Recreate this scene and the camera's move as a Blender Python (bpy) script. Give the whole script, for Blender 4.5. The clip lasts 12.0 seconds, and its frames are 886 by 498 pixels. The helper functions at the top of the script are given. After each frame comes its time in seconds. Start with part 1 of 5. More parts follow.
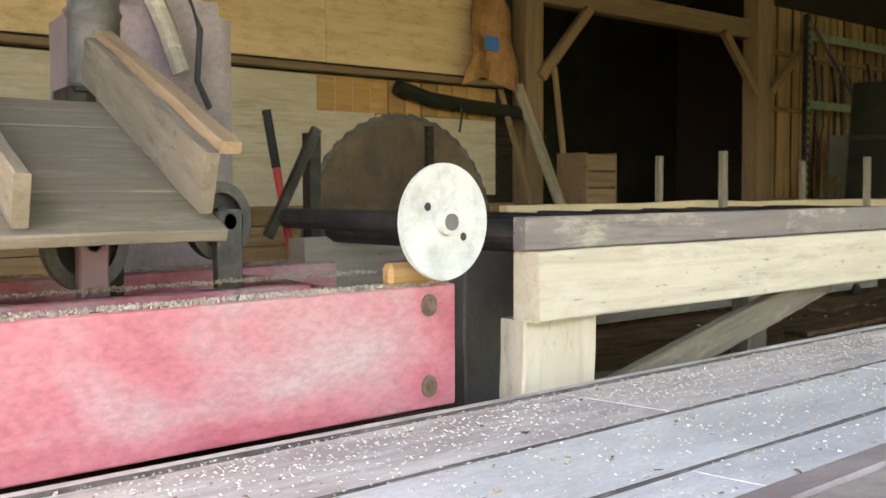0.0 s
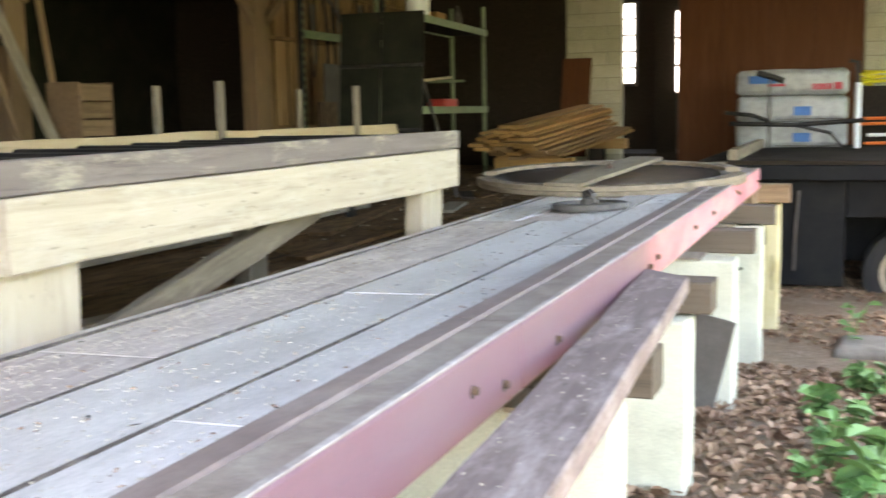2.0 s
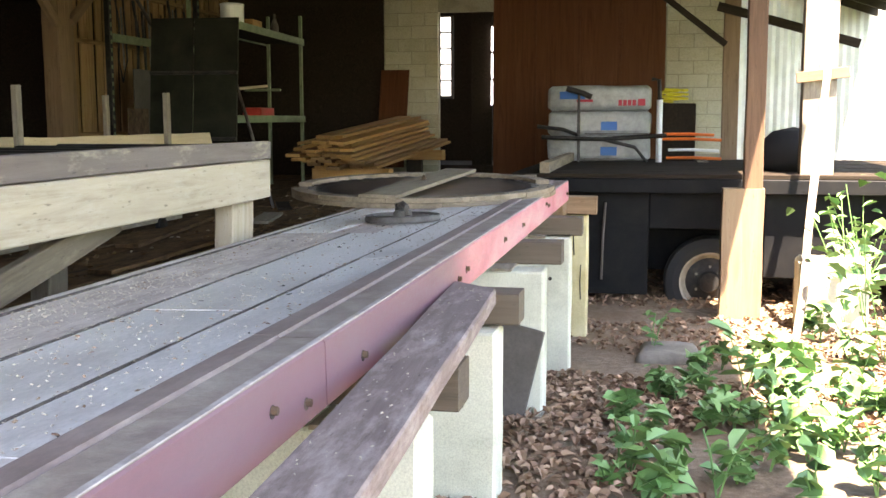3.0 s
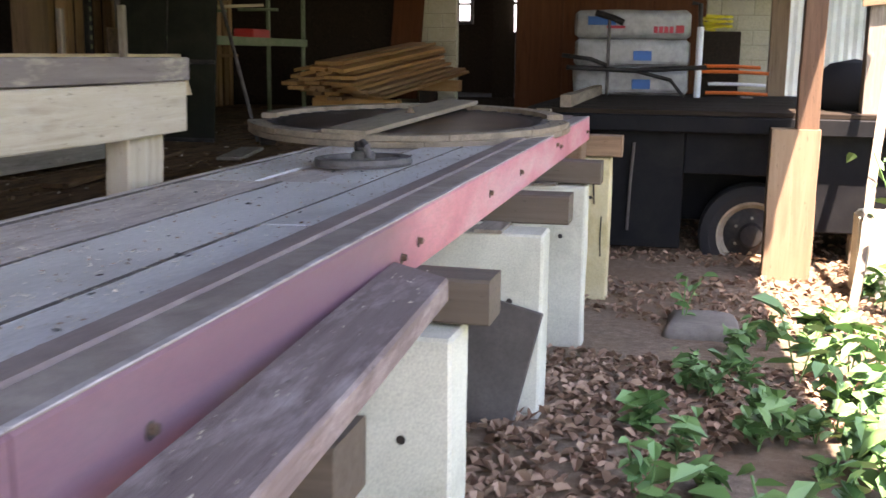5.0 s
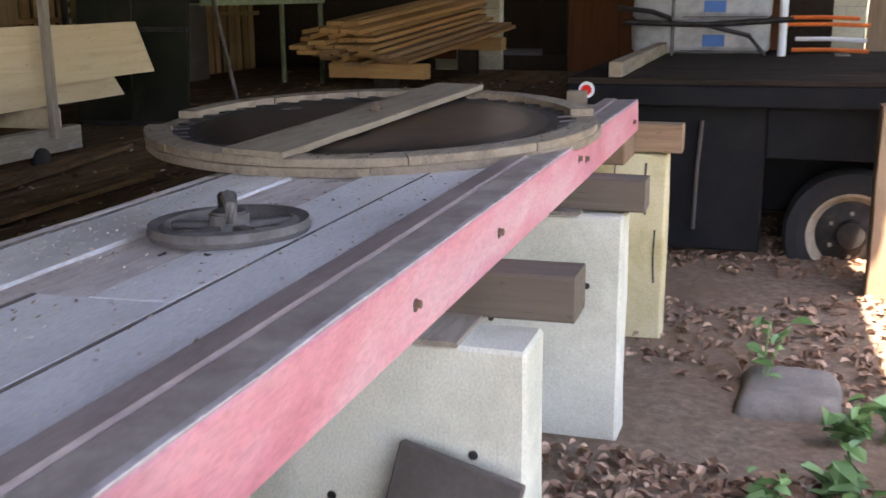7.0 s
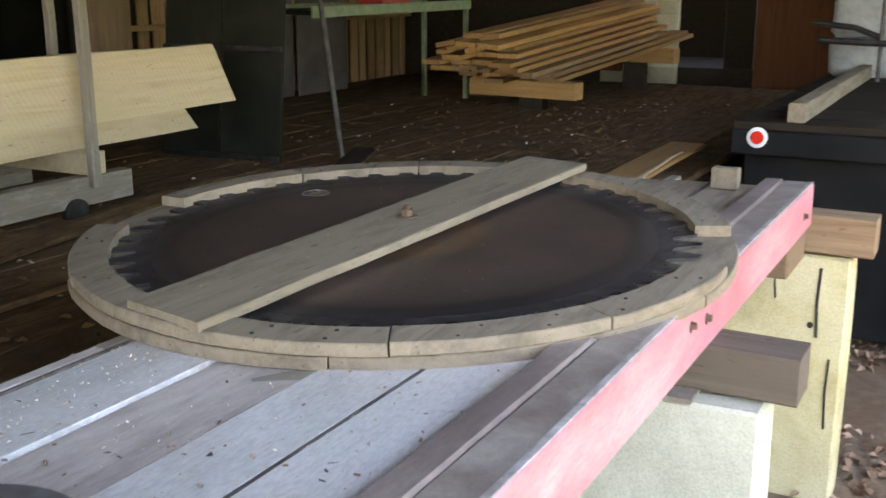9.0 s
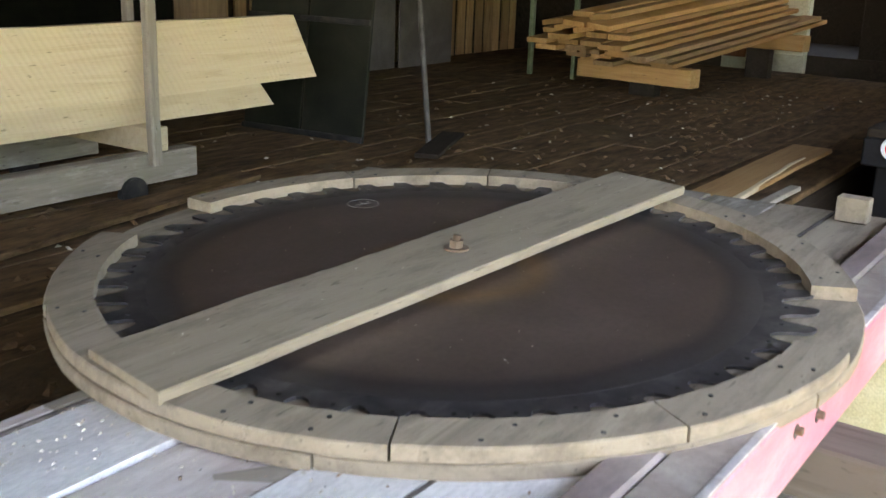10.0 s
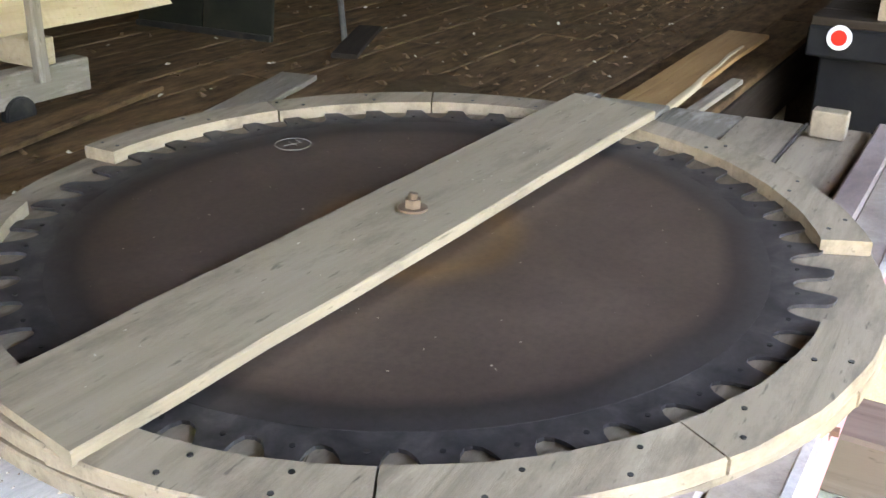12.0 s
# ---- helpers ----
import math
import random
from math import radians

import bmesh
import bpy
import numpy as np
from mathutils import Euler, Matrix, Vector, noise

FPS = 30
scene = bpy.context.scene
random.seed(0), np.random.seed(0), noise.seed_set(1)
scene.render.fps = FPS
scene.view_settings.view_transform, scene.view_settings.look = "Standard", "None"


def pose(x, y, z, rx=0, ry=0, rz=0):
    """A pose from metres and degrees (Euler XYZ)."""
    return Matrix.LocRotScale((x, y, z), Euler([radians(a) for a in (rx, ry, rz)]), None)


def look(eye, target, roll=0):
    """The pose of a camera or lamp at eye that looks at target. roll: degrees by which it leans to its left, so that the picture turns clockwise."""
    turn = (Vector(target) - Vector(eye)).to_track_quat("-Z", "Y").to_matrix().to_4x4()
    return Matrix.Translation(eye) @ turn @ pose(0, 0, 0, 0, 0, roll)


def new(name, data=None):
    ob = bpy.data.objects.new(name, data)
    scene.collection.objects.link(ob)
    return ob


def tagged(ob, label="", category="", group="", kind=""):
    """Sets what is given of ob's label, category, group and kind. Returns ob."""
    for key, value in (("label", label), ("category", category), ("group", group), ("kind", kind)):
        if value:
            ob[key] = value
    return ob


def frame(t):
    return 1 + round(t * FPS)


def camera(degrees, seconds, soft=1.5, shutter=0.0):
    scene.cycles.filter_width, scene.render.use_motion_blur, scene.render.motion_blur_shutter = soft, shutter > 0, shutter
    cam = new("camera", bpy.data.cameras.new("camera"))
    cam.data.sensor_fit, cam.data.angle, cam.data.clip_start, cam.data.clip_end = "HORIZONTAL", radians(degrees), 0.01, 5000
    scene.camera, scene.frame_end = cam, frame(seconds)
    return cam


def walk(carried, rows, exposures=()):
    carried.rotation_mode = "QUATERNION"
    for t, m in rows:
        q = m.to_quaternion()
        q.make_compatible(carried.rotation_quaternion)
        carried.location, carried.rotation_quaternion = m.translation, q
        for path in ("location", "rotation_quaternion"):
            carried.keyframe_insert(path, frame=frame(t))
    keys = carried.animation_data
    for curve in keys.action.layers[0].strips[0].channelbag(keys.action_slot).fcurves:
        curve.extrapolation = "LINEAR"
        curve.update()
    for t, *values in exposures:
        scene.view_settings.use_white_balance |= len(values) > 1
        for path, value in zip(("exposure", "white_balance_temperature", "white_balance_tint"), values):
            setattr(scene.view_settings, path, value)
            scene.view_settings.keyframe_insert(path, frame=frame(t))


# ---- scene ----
cam = camera(46.0, 12.0, shutter=0.5)
PATH = [
    (0, (-0.217, 0.021, 1.547), (1.123, 1.502, 1.435), -0.2),
    (0.5, (-0.252, 0.057, 1.603), (1.155, 1.467, 1.417), -0.7),
    (1, (-0.247, 0.027, 1.609), (1.283, 1.296, 1.39), -0.9),
    (1.5, (-0.186, 0.014, 1.586), (1.542, 0.993, 1.349), -1.3),
    (2, (-0.143, -0.013, 1.57), (1.7, 0.72, 1.309), -1.1),
    (2.5, (-0.134, -0.025, 1.575), (1.783, 0.486, 1.32), -0.1),
    (3, (-0.109, -0.04, 1.577), (1.834, 0.367, 1.331), -0.1),
    (4.8, (0.85, -0.03, 1.52), (2.756, 0.457, 1.158), 0.7),
    (5, (0.985, -0.025, 1.515), (2.895, 0.435, 1.144), 0.8),
    (5.5, (1.351, -0.006, 1.526), (3.266, 0.427, 1.146), 0.2),
    (6, (1.73, -0.038, 1.545), (3.63, 0.45, 1.157), -0.2),
    (6.5, (2.153, 0.008, 1.557), (4.039, 0.527, 1.139), -0.2),
    (8.3, (3.392, 0.028, 1.743), (5.132, 0.854, 1.203), -0.7),
    (8.5, (3.529, 0.044, 1.736), (5.267, 0.892, 1.224), -0.4),
    (9, (3.791, 0.1, 1.773), (5.5, 1.012, 1.277), 0.0),
    (9.5, (4.022, 0.166, 1.768), (5.662, 1.167, 1.213), 0.3),
    (10, (4.241, 0.227, 1.808), (5.83, 1.305, 1.249), 2.1),
    (10.5, (4.373, 0.34, 1.822), (5.961, 1.373, 1.181), 2.5),
    (11, (4.439, 0.456, 1.841), (6.05, 1.368, 1.083), 2.1),
    (11.5, (4.469, 0.484, 1.859), (6.088, 1.352, 1.069), 2.0),
    (12, (4.477, 0.488, 1.861), (6.094, 1.368, 1.08), 1.7),
]
EXPOSURES = [(0.0, 3.95, 8600, 14), (1.5, 4.15, 8500, 13), (2.5, 4.0, 8100, 14), (3.2, 3.55, 8000, 17), (5.0, 3.15, 7500, 25), (6.5, 3.25, 7600, 30), (8.5, 3.9, 7800, 18), (10.0, 4.35, 8000, 17), (12.0, 5.0, 8000, 17)]
walk(cam, [(t, look(eye, target, roll)) for t, eye, target, roll in PATH], EXPOSURES)

# ==== place ====
# ---- light ----
world = bpy.data.worlds.new("sky")
scene.world = world
world.use_nodes = True
wn = world.node_tree.nodes
sky = wn.new("ShaderNodeTexSky")
sky.sky_type, sky.sun_disc = "NISHITA", False
SUN_EL, SUN_AZ = 69.0, 238.0          # degrees; azimuth from +y towards +x
sky.sun_elevation, sky.sun_rotation = radians(SUN_EL), radians(SUN_AZ)
world.node_tree.links.new(sky.outputs[0], wn["Background"].inputs[0])
wn["Background"].inputs[1].default_value = 0.15
sun = new("sun", bpy.data.lights.new("sun", "SUN"))
sun.data.energy, sun.data.angle, sun.data.color = 5.0, radians(0.6), (1.0, 0.95, 0.87)
sun_to = Vector((math.sin(radians(SUN_AZ)) * math.cos(radians(SUN_EL)), math.cos(radians(SUN_AZ)) * math.cos(radians(SUN_EL)), math.sin(radians(SUN_EL))))
sun.matrix_world = look(sun_to * 30, (0, 0, 0))

# ---- materials ----
RND = random.Random(7)


def nodes_of(name, rough=0.8, metal=0.0):
    m = bpy.data.materials.new(name)
    m.use_nodes = True
    n, l = m.node_tree.nodes, m.node_tree.links
    b = n["Principled BSDF"]
    b.inputs["Roughness"].default_value, b.inputs["Metallic"].default_value = rough, metal
    return m, n, l, b


def coords(n, l, scale):
    """Object coordinates, shifted by each object's own random number."""
    tc, info = n.new("ShaderNodeTexCoord"), n.new("ShaderNodeObjectInfo")
    mul = n.new("ShaderNodeVectorMath")
    mul.operation = "SCALE"
    mul.inputs[0].default_value, = ((31.0, 17.0, 23.0),)
    l.new(info.outputs["Random"], mul.inputs["Scale"])
    add = n.new("ShaderNodeVectorMath")
    l.new(tc.outputs["Object"], add.inputs[0])
    l.new(mul.outputs[0], add.inputs[1])
    mp = n.new("ShaderNodeMapping")
    mp.inputs["Scale"].default_value = scale
    l.new(add.outputs[0], mp.inputs["Vector"])
    return mp.outputs[0], info.outputs["Random"]


def noise_of(n, l, vec, scale, detail=6.0, rough=0.6, dist=0.0):
    t = n.new("ShaderNodeTexNoise")
    t.inputs["Scale"].default_value, t.inputs["Detail"].default_value = scale, detail
    t.inputs["Roughness"].default_value, t.inputs["Distortion"].default_value = rough, dist
    l.new(vec, t.inputs["Vector"])
    return t.outputs[0]


def ramp_of(n, l, fac, stops):
    r = n.new("ShaderNodeValToRGB")
    e = r.color_ramp.elements
    while len(e) < len(stops):
        e.new(0.5)
    for k, (p, c) in zip(e, stops):
        k.position, k.color = p, (*c, 1)
    l.new(fac, r.inputs[0])
    return r.outputs[0]


def mix_of(n, l, fac, a, b, mode="MIX"):
    m = n.new("ShaderNodeMix")
    m.data_type, m.blend_type = "RGBA", mode
    for sock, v in ((m.inputs[0], fac), (m.inputs[6], a), (m.inputs[7], b)):
        if isinstance(v, (int, float)):
            sock.default_value = v
        elif isinstance(v, tuple):
            sock.default_value = (*v, 1)
        else:
            l.new(v, sock)
    return m.outputs[2]


def bump_of(n, l, b, height, strength, dist=0.01):
    bp = n.new("ShaderNodeBump")
    bp.inputs["Strength"].default_value, bp.inputs["Distance"].default_value = strength, dist
    l.new(height, bp.inputs["Height"])
    l.new(bp.outputs[0], b.inputs["Normal"])


def wood(name, dark, mid, light, rough=0.85, grain=1.0, dust=None, dust_amount=0.5, vary=0.25, saw=0.0):
    """Sawn timber with its grain along x: long fibres, blotches, board-to-board change, optional dust and saw marks."""
    m, n, l, b = nodes_of(name, rough)
    v, rnd = coords(n, l, (1.6 * grain, 26 * grain, 26 * grain))
    fib = noise_of(n, l, v, 1.4, 8, 0.68, 0.6)
    v2, _ = coords(n, l, (1.0, 2.5, 2.5))
    blot = noise_of(n, l, v2, 2.2, 5, 0.6, 0.3)
    c = ramp_of(n, l, fib, [(0.28, dark), (0.5, mid), (0.74, light)])
    c = mix_of(n, l, ramp_of(n, l, blot, [(0.35, (0, 0, 0)), (0.7, (1, 1, 1))]), c, mid)
    dk = n.new("ShaderNodeMapRange")
    dk.inputs[3].default_value, dk.inputs[4].default_value = 1 - vary, 1 + vary * 0.4
    l.new(rnd, dk.inputs[0])
    hs = n.new("ShaderNodeHueSaturation")
    l.new(dk.outputs[0], hs.inputs["Value"])
    l.new(c, hs.inputs["Color"])
    c = hs.outputs[0]
    v3, _ = coords(n, l, (7, 30, 30))
    spots = noise_of(n, l, v3, 3.0, 3, 0.5)
    c = mix_of(n, l, ramp_of(n, l, spots, [(0.66, (0, 0, 0)), (0.74, (0.6, 0.6, 0.6))]), c, tuple(0.35 * k for k in dark))
    if dust:
        v4, _ = coords(n, l, (1.2, 4, 4))
        d = noise_of(n, l, v4, 3.5, 9, 0.72)
        f = ramp_of(n, l, d, [(0.62 - 0.4 * dust_amount, (0, 0, 0)), (0.86 - 0.3 * dust_amount, (0.92, 0.92, 0.92))])
        c = mix_of(n, l, f, c, dust)
    l.new(c, b.inputs["Base Color"])
    h = fib
    if saw:
        v5, _ = coords(n, l, (1, 1, 1))
        w = n.new("ShaderNodeTexWave")
        w.wave_type, w.rings_direction = "RINGS", "SPHERICAL"
        w.inputs["Scale"].default_value, w.inputs["Distortion"].default_value, w.inputs["Detail"].default_value = 14, 1.5, 2
        l.new(v5, w.inputs["Vector"])
        mm = n.new("ShaderNodeMath")
        mm.operation = "MULTIPLY_ADD"
        mm.inputs[1].default_value = saw
        l.new(w.outputs[1], mm.inputs[0])
        l.new(fib, mm.inputs[2])
        h = mm.outputs[0]
    bump_of(n, l, b, h, 0.55, 0.004)
    return m


def blotched(name, a, b_, c_, scale=6.0, rough=0.7, metal=0.0, bump=0.3, dist=0.004, fine=60.0, stretch=(1, 1, 1), spec=None):
    """A plain surface of three tones at two scales: paint, rust, concrete, iron."""
    m, n, l, b = nodes_of(name, rough, metal)
    v, rnd = coords(n, l, stretch)
    big = noise_of(n, l, v, scale, 6, 0.62, 0.4)
    small = noise_of(n, l, v, fine, 5, 0.7)
    c = ramp_of(n, l, big, [(0.3, a), (0.5, b_), (0.72, c_)])
    g = ramp_of(n, l, small, [(0.3, (0.62, 0.62, 0.62)), (0.6, (1.0, 1.0, 1.0))])
    l.new(mix_of(n, l, 0.75, c, g, "MULTIPLY"), b.inputs["Base Color"])
    rr = n.new("ShaderNodeMapRange")
    rr.inputs[3].default_value, rr.inputs[4].default_value = max(0.05, rough - 0.15), min(1, rough + 0.15)
    l.new(small, rr.inputs[0])
    l.new(rr.outputs[0], b.inputs["Roughness"])
    bump_of(n, l, b, small, bump, dist)
    return m


def plain(name, c, rough=0.6, metal=0.0, emit=0.0):
    m, n, l, b = nodes_of(name, rough, metal)
    b.inputs["Base Color"].default_value = (*c, 1)
    if emit:
        b.inputs["Emission Color"].default_value, b.inputs["Emission Strength"].default_value = (*c, 1), emit
    return m


M_DECK = blotched("dull_grey_sheet", (0.46, 0.43, 0.41), (0.63, 0.60, 0.575), (0.74, 0.71, 0.69), 3.0, 0.42, 0.0, bump=0.15, dist=0.002, fine=90, stretch=(0.5, 1.4, 1))
M_DECK_BROWN = wood("deck_board_brown", (0.27, 0.205, 0.178), (0.43, 0.352, 0.315), (0.55, 0.475, 0.43), 0.85, dust=(0.66, 0.59, 0.54), dust_amount=0.55, vary=0.2)
M_GREY = wood("weathered_wood", (0.11, 0.088, 0.065), (0.24, 0.20, 0.155), (0.36, 0.305, 0.245), 0.88, dust=(0.42, 0.38, 0.32), dust_amount=0.25)
M_RING = wood("ring_wood", (0.146, 0.11, 0.0744), (0.267, 0.207, 0.145), (0.337, 0.267, 0.191), 0.85, grain=0.7, dust=(0.0997, 0.072, 0.0492), dust_amount=0.36, vary=0.2)
M_PLANK = wood("cross_plank_wood", (0.169, 0.128, 0.0845), (0.252, 0.198, 0.136), (0.301, 0.242, 0.174), 0.85, grain=0.6, dust=(0.113, 0.0839, 0.0571), dust_amount=0.3, vary=0.05)
M_PALE = wood("fresh_pale_wood", (0.377, 0.271, 0.156), (0.508, 0.394, 0.254), (0.582, 0.476, 0.328), 0.8, grain=0.7, vary=0.12, saw=0.35)
M_BEAM = wood("table_beam_wood", (0.279, 0.217, 0.148), (0.451, 0.373, 0.279), (0.541, 0.471, 0.377), 0.85, grain=0.8, dust=(0.508, 0.459, 0.385), dust_amount=0.3, vary=0.1)
# next two woods: tones lowered so the colour carries the mill's indoor shade
M_SHADEWOOD = wood("shaded_old_wood", (0.012, 0.0084, 0.006), (0.03, 0.0216, 0.0156), (0.054, 0.0408, 0.03), 0.9)
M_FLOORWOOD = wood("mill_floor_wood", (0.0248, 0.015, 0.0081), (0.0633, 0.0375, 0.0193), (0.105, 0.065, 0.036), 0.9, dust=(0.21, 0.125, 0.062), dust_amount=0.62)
M_POSTWOOD = wood("post_wood", (0.0975, 0.0562, 0.03), (0.225, 0.143, 0.0825), (0.315, 0.21, 0.128), 0.85)
M_BROWNPANEL = wood("brown_panel", (0.0675, 0.0225, 0.009), (0.128, 0.0465, 0.0195), (0.18, 0.0713, 0.0338), 0.6, grain=0.6)
M_ORANGE = wood("orange_lumber", (0.256, 0.12, 0.04), (0.416, 0.224, 0.08), (0.512, 0.32, 0.144), 0.8, vary=0.35)
M_PLY = wood("plywood_sheet", (0.461, 0.298, 0.158), (0.622, 0.441, 0.261), (0.722, 0.559, 0.371), 0.85, grain=0.4, vary=0.12, dust=(0.36, 0.20, 0.085), dust_amount=0.3)
M_BARN = wood("barn_board", (0.15, 0.085, 0.045), (0.36, 0.22, 0.115), (0.52, 0.345, 0.195), 0.9, vary=0.4)
M_PINK = blotched("faded_red_paint", (0.46, 0.13, 0.16), (0.58, 0.22, 0.25), (0.60, 0.36, 0.37), 3.0, 0.5, stretch=(0.6, 1, 2.2), bump=0.12)
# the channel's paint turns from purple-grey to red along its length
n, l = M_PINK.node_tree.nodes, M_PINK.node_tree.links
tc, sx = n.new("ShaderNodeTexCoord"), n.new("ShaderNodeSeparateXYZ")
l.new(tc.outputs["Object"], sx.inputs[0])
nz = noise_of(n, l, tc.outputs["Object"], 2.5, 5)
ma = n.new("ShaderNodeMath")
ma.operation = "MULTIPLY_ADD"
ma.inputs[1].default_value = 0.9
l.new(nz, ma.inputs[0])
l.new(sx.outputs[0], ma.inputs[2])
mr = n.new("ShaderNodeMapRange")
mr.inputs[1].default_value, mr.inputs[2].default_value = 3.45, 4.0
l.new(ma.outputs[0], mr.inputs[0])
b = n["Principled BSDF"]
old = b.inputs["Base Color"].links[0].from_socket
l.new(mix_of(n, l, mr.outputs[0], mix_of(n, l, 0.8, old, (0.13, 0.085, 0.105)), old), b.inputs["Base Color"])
M_RED = blotched("red_paint", (0.33, 0.05, 0.075), (0.44, 0.135, 0.155), (0.42, 0.31, 0.30), 2.3, 0.42, bump=0.08, stretch=(0.8, 1, 1.6))
M_RUSTRAIL = blotched("rusty_purple_steel", (0.16, 0.114, 0.104), (0.24, 0.179, 0.162), (0.32, 0.255, 0.23), 7, 0.6, 0.0, stretch=(0.4, 1, 1))
m, n, l, b = nodes_of("rusted_saw_plate", 0.42, 0.5)
tc = n.new("ShaderNodeTexCoord")
ln = n.new("ShaderNodeVectorMath")
ln.operation = "LENGTH"
l.new(tc.outputs["Object"], ln.inputs[0])
v, _ = coords(n, l, (1, 1, 1))
big, fine = noise_of(n, l, v, 3.0, 7, 0.65, 0.5), noise_of(n, l, v, 70, 5, 0.7)
ad = n.new("ShaderNodeMath")
ad.operation = "MULTIPLY_ADD"
ad.inputs[1].default_value = 0.09
l.new(big, ad.inputs[0])
l.new(ln.outputs["Value"], ad.inputs[2])
c = ramp_of(n, l, ad.outputs[0], [(0.0, (0.158, 0.104, 0.0684)), (0.19, (0.162, 0.104, 0.0684)), (0.235, (0.202, 0.119, 0.0576)), (0.29, (0.137, 0.0972, 0.0756)), (0.50, (0.155, 0.112, 0.09)), (0.62, (0.126, 0.09, 0.072)), (0.655, (0.055, 0.044, 0.04)), (0.69, (0.07, 0.062, 0.06))])
g = ramp_of(n, l, big, [(0.3, (0.7, 0.66, 0.66)), (0.7, (1.15, 1.12, 1.1))])
c = mix_of(n, l, 1.0, c, g, "MULTIPLY")
f = ramp_of(n, l, fine, [(0.3, (0.75, 0.75, 0.75)), (0.6, (1, 1, 1))])
l.new(mix_of(n, l, 0.8, c, f, "MULTIPLY"), b.inputs["Base Color"])
bump_of(n, l, b, fine, 0.08, 0.001)
M_SAW = m
M_HEADSAW = blotched("brown_head_saw", (0.03, 0.02, 0.014), (0.085, 0.05, 0.03), (0.16, 0.10, 0.06), 3.5, 0.55, 0.3, bump=0.15, dist=0.001)
M_GRIME = blotched("packed_grime", (0.04, 0.03, 0.026), (0.085, 0.066, 0.056), (0.17, 0.14, 0.12), 16, 0.95, bump=0.6)
M_EDGE = blotched("rubbed_edge", (0.30, 0.25, 0.23), (0.46, 0.41, 0.39), (0.58, 0.54, 0.52), 14, 0.6)
M_SAWRIM = blotched("dark_saw_rim", (0.03, 0.0263, 0.0252), (0.065, 0.0564, 0.0546), (0.13, 0.113, 0.105), 14, 0.5, 0.4, bump=0.15, dist=0.001)
M_BIT = blotched("worn_saw_bit", (0.10, 0.10, 0.105), (0.22, 0.215, 0.21), (0.36, 0.35, 0.34), 30, 0.5, 0.5)
M_IRON = blotched("black_iron", (0.012, 0.011, 0.011), (0.03, 0.028, 0.027), (0.07, 0.055, 0.045), 12, 0.55, 0.4)
M_RUST = blotched("brown_rust", (0.06, 0.035, 0.022), (0.13, 0.08, 0.05), (0.22, 0.15, 0.10), 11, 0.85, 0.1, bump=0.5)
M_CAST = blotched("cast_iron_wheel", (0.056, 0.049, 0.0455), (0.112, 0.098, 0.091), (0.168, 0.154, 0.14), 9, 0.7, 0.2, bump=0.4)
M_CONC = blotched("pale_concrete", (0.46, 0.455, 0.36), (0.6, 0.594, 0.48), (0.70, 0.69, 0.57), 3.0, 0.9, bump=0.3, dist=0.003, fine=170)
M_CONC_Y = blotched("yellowed_concrete", (0.46, 0.38, 0.19), (0.60, 0.52, 0.30), (0.68, 0.61, 0.40), 4, 0.9, bump=0.35, fine=150)
M_BLOCK = blotched("painted_block", (0.46, 0.42, 0.30), (0.56, 0.52, 0.39), (0.63, 0.59, 0.47), 2, 0.9, bump=0.5)
M_MORTAR = blotched("mortar", (0.30, 0.28, 0.21), (0.38, 0.35, 0.27), (0.44, 0.41, 0.33), 5, 0.95)
M_DISC = blotched("white_disc_paint", (0.34, 0.33, 0.30), (0.46, 0.445, 0.41), (0.53, 0.515, 0.485), 9, 0.5, bump=0.1, dist=0.002, fine=25)
M_BLACK = blotched("black_vehicle_paint", (0.005, 0.005, 0.006), (0.009, 0.009, 0.010), (0.016, 0.015, 0.014), 3, 0.7)
M_RUBBER = plain("tyre_rubber", (0.018, 0.018, 0.019), 0.85)
M_RIM = blotched("dull_rim", (0.22, 0.20, 0.15), (0.36, 0.33, 0.26), (0.45, 0.42, 0.34), 8, 0.5, 0.3)
M_WHITE = plain("white_plastic", (0.74, 0.76, 0.77), 0.4)
# white plastic greyed: shade of the truck bay is in this colour
M_WRAP = blotched("shaded_white_wrap", (0.32, 0.328, 0.328), (0.416, 0.424, 0.424), (0.496, 0.504, 0.504), 5, 0.35, bump=0.3, fine=14)
M_REDPRINT, M_BLUEPRINT = plain("red_print", (0.52, 0.03, 0.06), 0.5), plain("blue_print", (0.03, 0.16, 0.48), 0.5)
M_REFLECT = plain("red_reflector", (0.72, 0.03, 0.02), 0.18)
M_YELLOW, M_ORANGEP = plain("yellow_plastic", (0.75, 0.62, 0.03), 0.45), plain("orange_plastic", (0.75, 0.16, 0.03), 0.5)
# indoor greens, dimmed well below their own colour to hold the shade
M_GREENP = blotched("green_shelf_paint", (0.12, 0.174, 0.09), (0.198, 0.252, 0.144), (0.252, 0.3, 0.192), 12, 0.6)
M_GREENPANEL = blotched("shaded_green_panel", (0.00936, 0.01, 0.0066), (0.0182, 0.0188, 0.0125), (0.0312, 0.0292, 0.0198), 3, 0.75)
M_CHUTE = wood("chute_wood", (0.0857, 0.0642, 0.0428), (0.153, 0.12, 0.0828), (0.208, 0.168, 0.122), 0.88, dust=(0.282, 0.233, 0.166), dust_amount=0.25)
M_RAIL = wood("flaking_rail", (0.107, 0.082, 0.0738), (0.18, 0.143, 0.127), (0.246, 0.205, 0.18), 0.8, dust=(0.508, 0.459, 0.328), dust_amount=0.22, vary=0.1)
